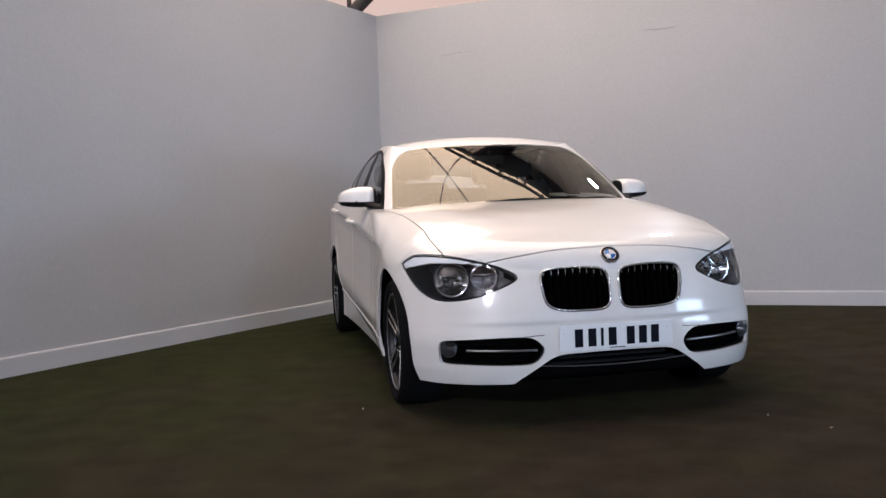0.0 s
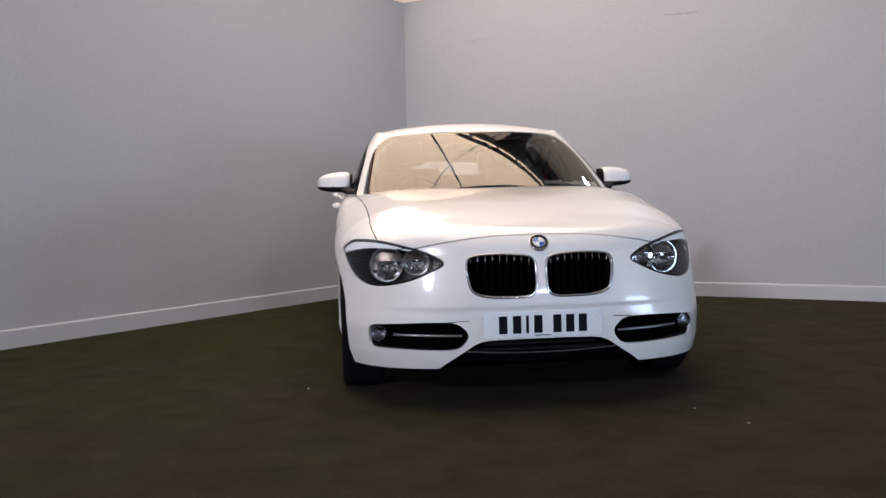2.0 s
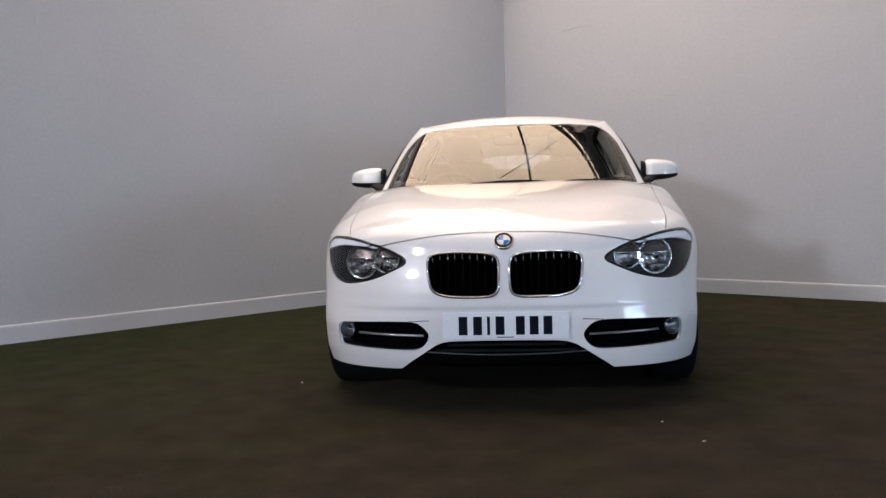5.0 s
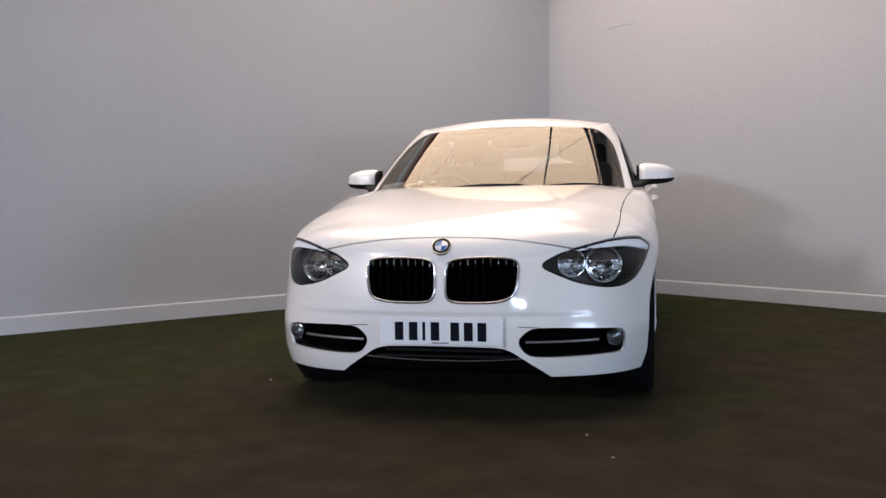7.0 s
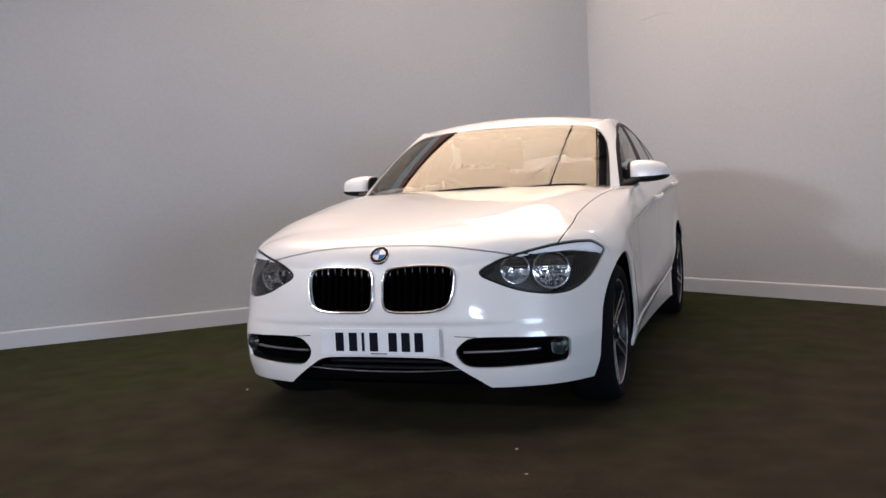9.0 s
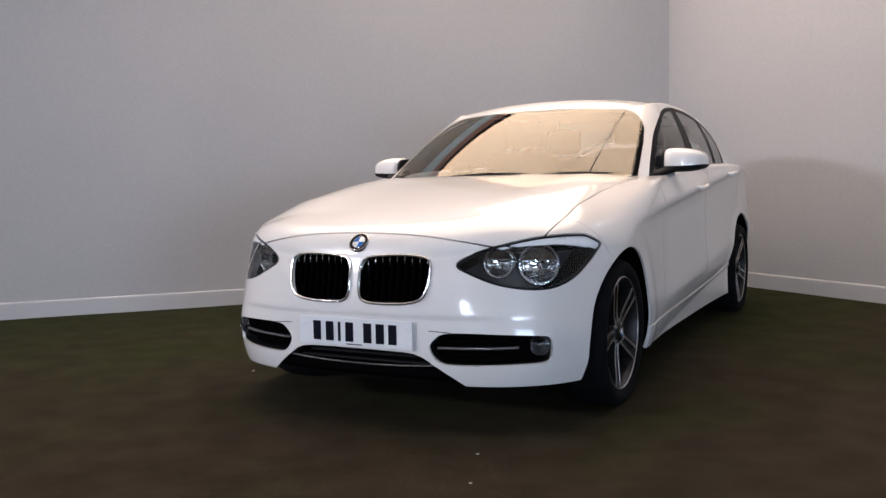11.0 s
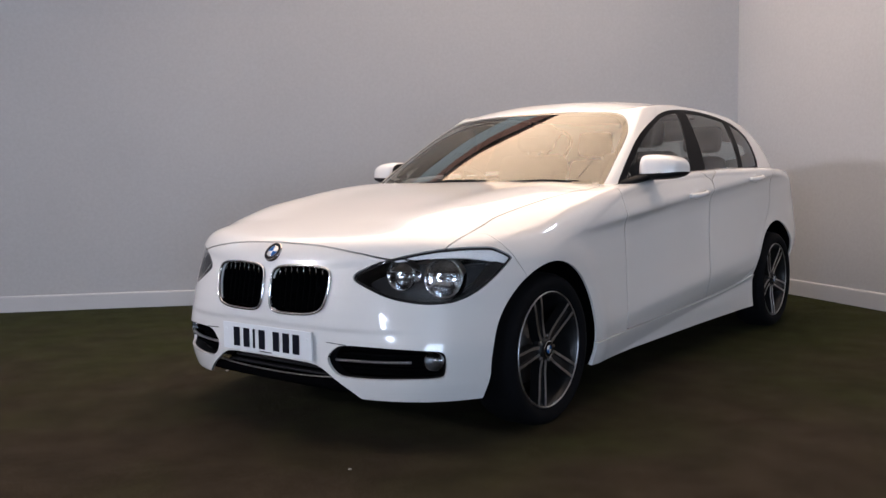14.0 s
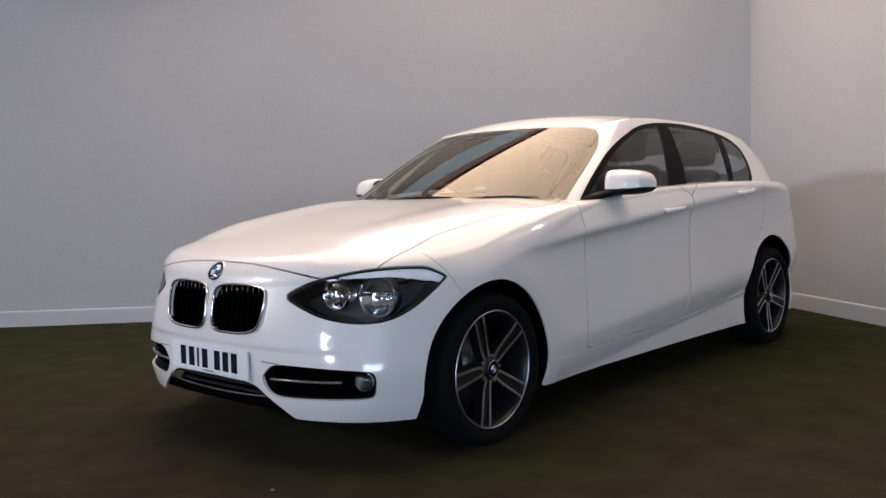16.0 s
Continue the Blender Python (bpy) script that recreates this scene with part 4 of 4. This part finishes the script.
for x in (-.236, .236):
    y = nose_at(x * .55, .375, .010)[0].y - .001
    part("plate_screw", lathe([(0, .003), (.004, .0025), (.005, 0)], facing((x, y, .402), (0, -1, 0)), 12), PLATE, plate)
part("plate_caption_bar", boxed(.07, .0016, .004, pose(0, nose_at(0, .375, .010)[0].y - .0022, .328)), LAMP_DARK, plate, smooth=False)


# wheels
def wheel(side, yc, turn):
    """An alloy wheel with five split spokes; its own z axis points out of the car."""
    x, hub_z = (.853, HUB_Z) if yc < 1 else (.868, HUB_Z + .010)
    m = Matrix(((0, 0, side, side * x), (-side, 0, 0, yc), (0, 1, 0, hub_z), (0, 0, 0, 1)))
    w = tagged(new("wheel"))
    w.parent = car
    tyre = [(.236, -.20), (.262, -.212), (.298, -.195), (.3085, -.165), (.311, -.12), (.311, -.07), (.3085, -.035), (.299, -.010), (.284, .004), (.264, .006), (.246, -.003), (.235, -.012)]
    part("tyre", lathe(tyre, m, 72, True), RUBBER, w, "black road tyre")
    bm = lathe([(.208, -.19), (.212, -.10), (.219, -.030), (.227, -.012), (.233, -.008)], m, 72)
    part("rim", bm, DARK_ALLOY, w)
    part("rim_lip", lathe([(.2295, -.0125), (.2315, -.006), (.2345, -.006), (.2370, -.012)], m, 72), ALLOY, w, "bright machined rim lip")
    part("brake_disc", lathe([(.0, -.105), (.075, -.105), (.08, -.125), (.150, -.125), (.150, -.145)], m, 48), STEEL, w)
    part("brake_caliper", boxed(.06, .13, .05, m @ pose(.125 if yc < 1 else -.125, .02, -.11), .012), DARK_ALLOY, w)
    part("wheel_backing", lathe([(.0, -.165), (.212, -.165)], m, 40), BLACK, w)
    for k in range(5):
        a = math.radians(turn + 72 * k)
        spoke = bmesh.new()
        faces = bmesh.new()
        for side_sign in (-1, 1):
            prof = []
            for r, off, h, wd in ((.040, .013, -.030, .0085), (.085, .0195, -.030, .0070), (.135, .0225, -.024, .0066), (.185, .0245, -.016, .0068), (.228, .0265, -.012, .0078)):
                c = Vector((r, off * side_sign, h))
                prof.append((c, wd))
            for target, d0, d1, grow in ((spoke, -.040, -.001, 1.25), (faces, -.002, .0015, .82)):
                rws = []
                for c, wd in prof:
                    rws.append([target.verts.new(m @ Matrix.Rotation(a, 4, "Z") @ (c + Vector(q))) for q in
                                ((0, -wd * grow, d0), (0, wd * grow, d0), (0, wd * grow * .85, d1), (0, -wd * grow * .85, d1))])
                for p, q in zip(rws, rws[1:]):
                    for j in range(4):
                        target.faces.new((p[j], p[(j + 1) % 4], q[(j + 1) % 4], q[j]))
                target.faces.new(rws[0][::-1]), target.faces.new(rws[-1])
        web = [m @ Matrix.Rotation(a, 4, "Z") @ Vector(q) for q in ((.035, -.012, -.040), (.035, .012, -.040), (.227, .029, -.026), (.227, -.029, -.026))]
        spoke.faces.new([spoke.verts.new(q) for q in web])
        for bm in (spoke, faces):
            bmesh.ops.recalc_face_normals(bm, faces=bm.faces)
        sp = part("spoke", spoke, DARK_ALLOY, w, smooth=False)
        part("spoke_face", faces, ALLOY, w, "machined bright spoke edges", smooth=False)
        b = m @ Matrix.Rotation(a + math.radians(36), 4, "Z") @ pose(.052, 0, -.026)
        part("wheel_bolt", lathe([(0, .006), (.007, .005), (.009, -.006)], b, 10), STEEL, w)
    part("hub", lathe([(.0, -.018), (.033, -.018), (.043, -.025), (.052, -.034), (.056, -.06)], m, 32), DARK_ALLOY, w)
    part("hub_cap", lathe([(.0, -.012), (.028, -.012), (.033, -.015), (.034, -.022)], m, 32), GLOSSY_BLACK, w)
    cap = m @ pose(0, 0, -.0185)
    for k in range(4):
        part("cap_quarter", quarter(k * math.pi / 2, .017, .0075, cap), BLUE if k % 2 else WHITE, w)
    part("cap_ring", lathe([(.031, -.0125), (.033, -.011), (.035, -.0125)], m, 32), CHROME, w)
    return w


wheel(1, -.015, 68)
wheel(1, AXLE_R, 55)
wheel(-1, -.015, 30)
wheel(-1, AXLE_R, 75)


# door mirrors
def shell_piece(top, low, back, depth, x0=.786, x1=.988, up=1):
    """A mirror housing lofted along x: a bulged front from its lower line to its top line."""
    bm = bmesh.new()
    rows = []
    for k in range(23):
        u = k / 22
        e = min(1.0, .90 + u * 1.6, .55 + (1 - u) * 9)
        x = x0 + (x1 - x0) * u
        zl, zt = float(low(u)), float(top(u))
        yb, d = float(back(u)), float(depth(u)) * e
        row = []
        for j in range(13):
            w = j / 12 * math.pi / 2
            row.append(bm.verts.new((x, yb - d * math.cos(w) ** .42, zl + (zt - zl) * math.sin(w) ** .60)))
        row.append(bm.verts.new((x, yb + .004, zl)))
        rows.append(row)
    n = len(rows[0])
    for a, b in zip(rows, rows[1:]):
        for j in range(n):
            bm.faces.new((a[j], a[(j + 1) % n], b[(j + 1) % n], b[j]))
    bm.faces.new(rows[0]), bm.faces.new(rows[-1][::-1])
    bmesh.ops.recalc_face_normals(bm, faces=bm.faces)
    return crisp(bm)


back_line = curve([0, 1], [1.030, 1.062])
for s in (1, -1):
    mirror = tagged(new("door_mirror"), "white door mirror with black base")
    mirror.parent = car
    cap = shell_piece(curve([0, .08, .25, .55, .8, .93, 1], [1.094, 1.104, 1.106, 1.101, 1.089, 1.074, 1.050]), curve([0, .5, 1], [1.012, 1.013, 1.020]), back_line,
                      curve([0, .2, .5, .8, .94, 1], [.112, .132, .134, .116, .092, .060]))
    base = shell_piece(curve([0, .5, .9, 1], [.980, .984, .998, 1.014]), curve([0, .5, 1], [1.0105, 1.0115, 1.0185]), back_line,
                       curve([0, .2, .5, .8, .94, 1], [.113, .133, .135, .117, .093, .061]), .780, .989)
    inner = shell_piece(lambda u: 1.096, lambda u: 1.011, lambda u: 1.034, lambda u: .116, .772, .789)
    arm = tube([(.742, .80, .962), (.775, .845, .974), (.80, .895, .988), (.83, .945, 1.000), (.88, .985, 1.004)], .019, 10, flat=2.0)
    foot = tube([(.758, .735, .950), (.762, .80, .957), (.768, .90, .964), (.772, .98, .968)], .014, 8, flat=1.2)
    face = boxed(.150, .003, .058, pose(.868, 1.047, 1.045, 0, 0, 9), .0)
    strip = tube([(.886 + k * .0118, 1.046 + .0052 * k - float(curve([0, .2, .5, .8, .94, 1], [.112, .132, .134, .116, .092, .060])((.886 + k * .0118 - .786) / .202)) - .001, 1.0165 + .0006 * k) for k in range(8)], .0035, 6)
    for name, bm, mat, lab in (("mirror_cap", cap, PAINT, "white cap"), ("mirror_base", base, BLACK, "black base"), ("mirror_cheek", inner, BLACK, "black inner side"), ("mirror_arm", arm, BLACK, ""), ("mirror_foot", foot, BLACK, ""),
                               ("mirror_glass", face, CHROME, ""), ("mirror_strip", strip, CHROME, "indicator strip")):
        if s < 0:
            bmesh.ops.scale(bm, vec=(-1, 1, 1), verts=bm.verts)
            bmesh.ops.reverse_faces(bm, faces=bm.faces)
        part(name, bm, mat, mirror, lab)

# door handles with their cups
for door_y, doors in ((1.490, front_doors), (2.375, rear_doors)):
    for s, door in zip((1, -1), doors):
        z = float(swage_z(door_y)) + .006
        x = float(plan(np.array(1 + (door_y - Y_FRONT) / (Y_REAR - Y_FRONT)), np.array(z))[0])
        bm = tube([(s * (x + o), door_y + y, z + h) for y, o, h in ((-.105, -.004, -.008), (-.095, .018, -.006), (-.05, .030, -.002), (.0, .033, .002), (.05, .030, .006), (.085, .020, .009), (.10, -.004, .010))], .013, 10, flat=.75)
        part("handle", bm, PAINT, door, "white pull handle")
        cup = bmesh.new()
        bmesh.ops.create_uvsphere(cup, u_segments=20, v_segments=12, radius=1, matrix=pose(s * (x - .0085), door_y, z) @ Matrix.Diagonal((.010, .062, .028, 1)))
        part("handle_cup", cup, PAINT, door)

# wipers
for x0, x1, y0, y1 in ((-.22, .30, .50, .56), (.28, .66, .515, .70)):
    pts = []
    for k in range(13):
        x = x0 + (x1 - x0) * k / 12
        pts.append((x, y0 + (y1 - y0) * (k / 12) ** 2 - .015, .980 + .010 * math.sin(k / 12 * 3.1) - .010 * abs(x)))
    wiper = part("wiper", tube(pts, .007, 6), BLACK, car, "black wiper blade")

# cabin
cabin_floor = part("cabin_floor", boxed(1.42, 2.7, .04, pose(0, 2.0, .36), .01), TRIM, car)
bm = bmesh.new()
sec = [(.55, .90), (.62, .955), (.80, .975), (.98, .955), (1.06, .90), (1.08, .74), (1.0, .55)]
rows = [[bm.verts.new((x, y, z - .05 * (abs(x) / .7) ** 4 + (.03 * math.exp(-((x + .37) / .2) ** 2) if 0 < k < 4 else 0))) for k, (y, z) in enumerate(sec)] for x in np.linspace(-.72, .72, 25)]
for a, b in zip(rows, rows[1:]):
    for j in range(len(sec) - 1):
        bm.faces.new((a[j], b[j], b[j + 1], a[j + 1]))
bmesh.ops.recalc_face_normals(bm, faces=bm.faces)
part("dashboard", bm, TRIM, car, "black dashboard")
steer = Matrix.Translation((-.37, 1.13, .90)) @ pose(0, 0, 0, -62, 0, 0)
sw = part("steering_wheel", tube([steer @ Vector((.185 * math.cos(a), .185 * math.sin(a), 0)) for a in np.linspace(0, 2 * math.pi, 36, endpoint=False)], .015, 8, True, up=(0, .3, 1)), TRIM, car)
part("wheel_boss", boxed(.16, .12, .05, steer @ pose(0, 0, -.01), .02), TRIM, sw)
for a in (0, 180, 270):
    part("wheel_arm", boxed(.14, .03, .02, steer @ pose(0, 0, 0, 0, 0, a) @ pose(.11, 0, 0), .006), TRIM, sw)


def seat(x, y, wide, z0=.42):
    st = tagged(new("seat"), "dark cloth car seat")
    st.parent = car
    part("cushion", boxed(wide, .50, .16, pose(x, y, z0 + .08, 6), .05), CLOTH, st)
    part("backrest", boxed(wide * .96, .15, .64, pose(x, y + .33, z0 + .42, -18), .06), CLOTH, st)
    for hx in ((0,) if wide < .7 else (-.40, .40)):
        part("headrest", boxed(.26, .10, .18, pose(x + hx, y + .45, z0 + .84, -12), .045), CLOTH, st)
        for px in (-.05, .05):
            part("headrest_post", tube([(x + hx + px, y + .42, z0 + .70), (x + hx + px, y + .45, z0 + .80)], .006, 6, up=(0, 1, 0)), CHROME, st)
    return st


seat(-.37, 1.42, .50), seat(.37, 1.42, .50), seat(0, 2.28, 1.20, .40)
part("headliner", boxed(.84, 1.0, .015, pose(0, 2.05, 1.375), .004), HEADLINER, car)
part("interior_mirror", boxed(.22, .03, .065, pose(.0, 1.24, 1.262, 8), .014), BLACK, car)
part("mirror_stalk", tube([(0, 1.235, 1.28), (0, 1.20, 1.312)], .010, 8, up=(0, 1, 0)), BLACK, car)
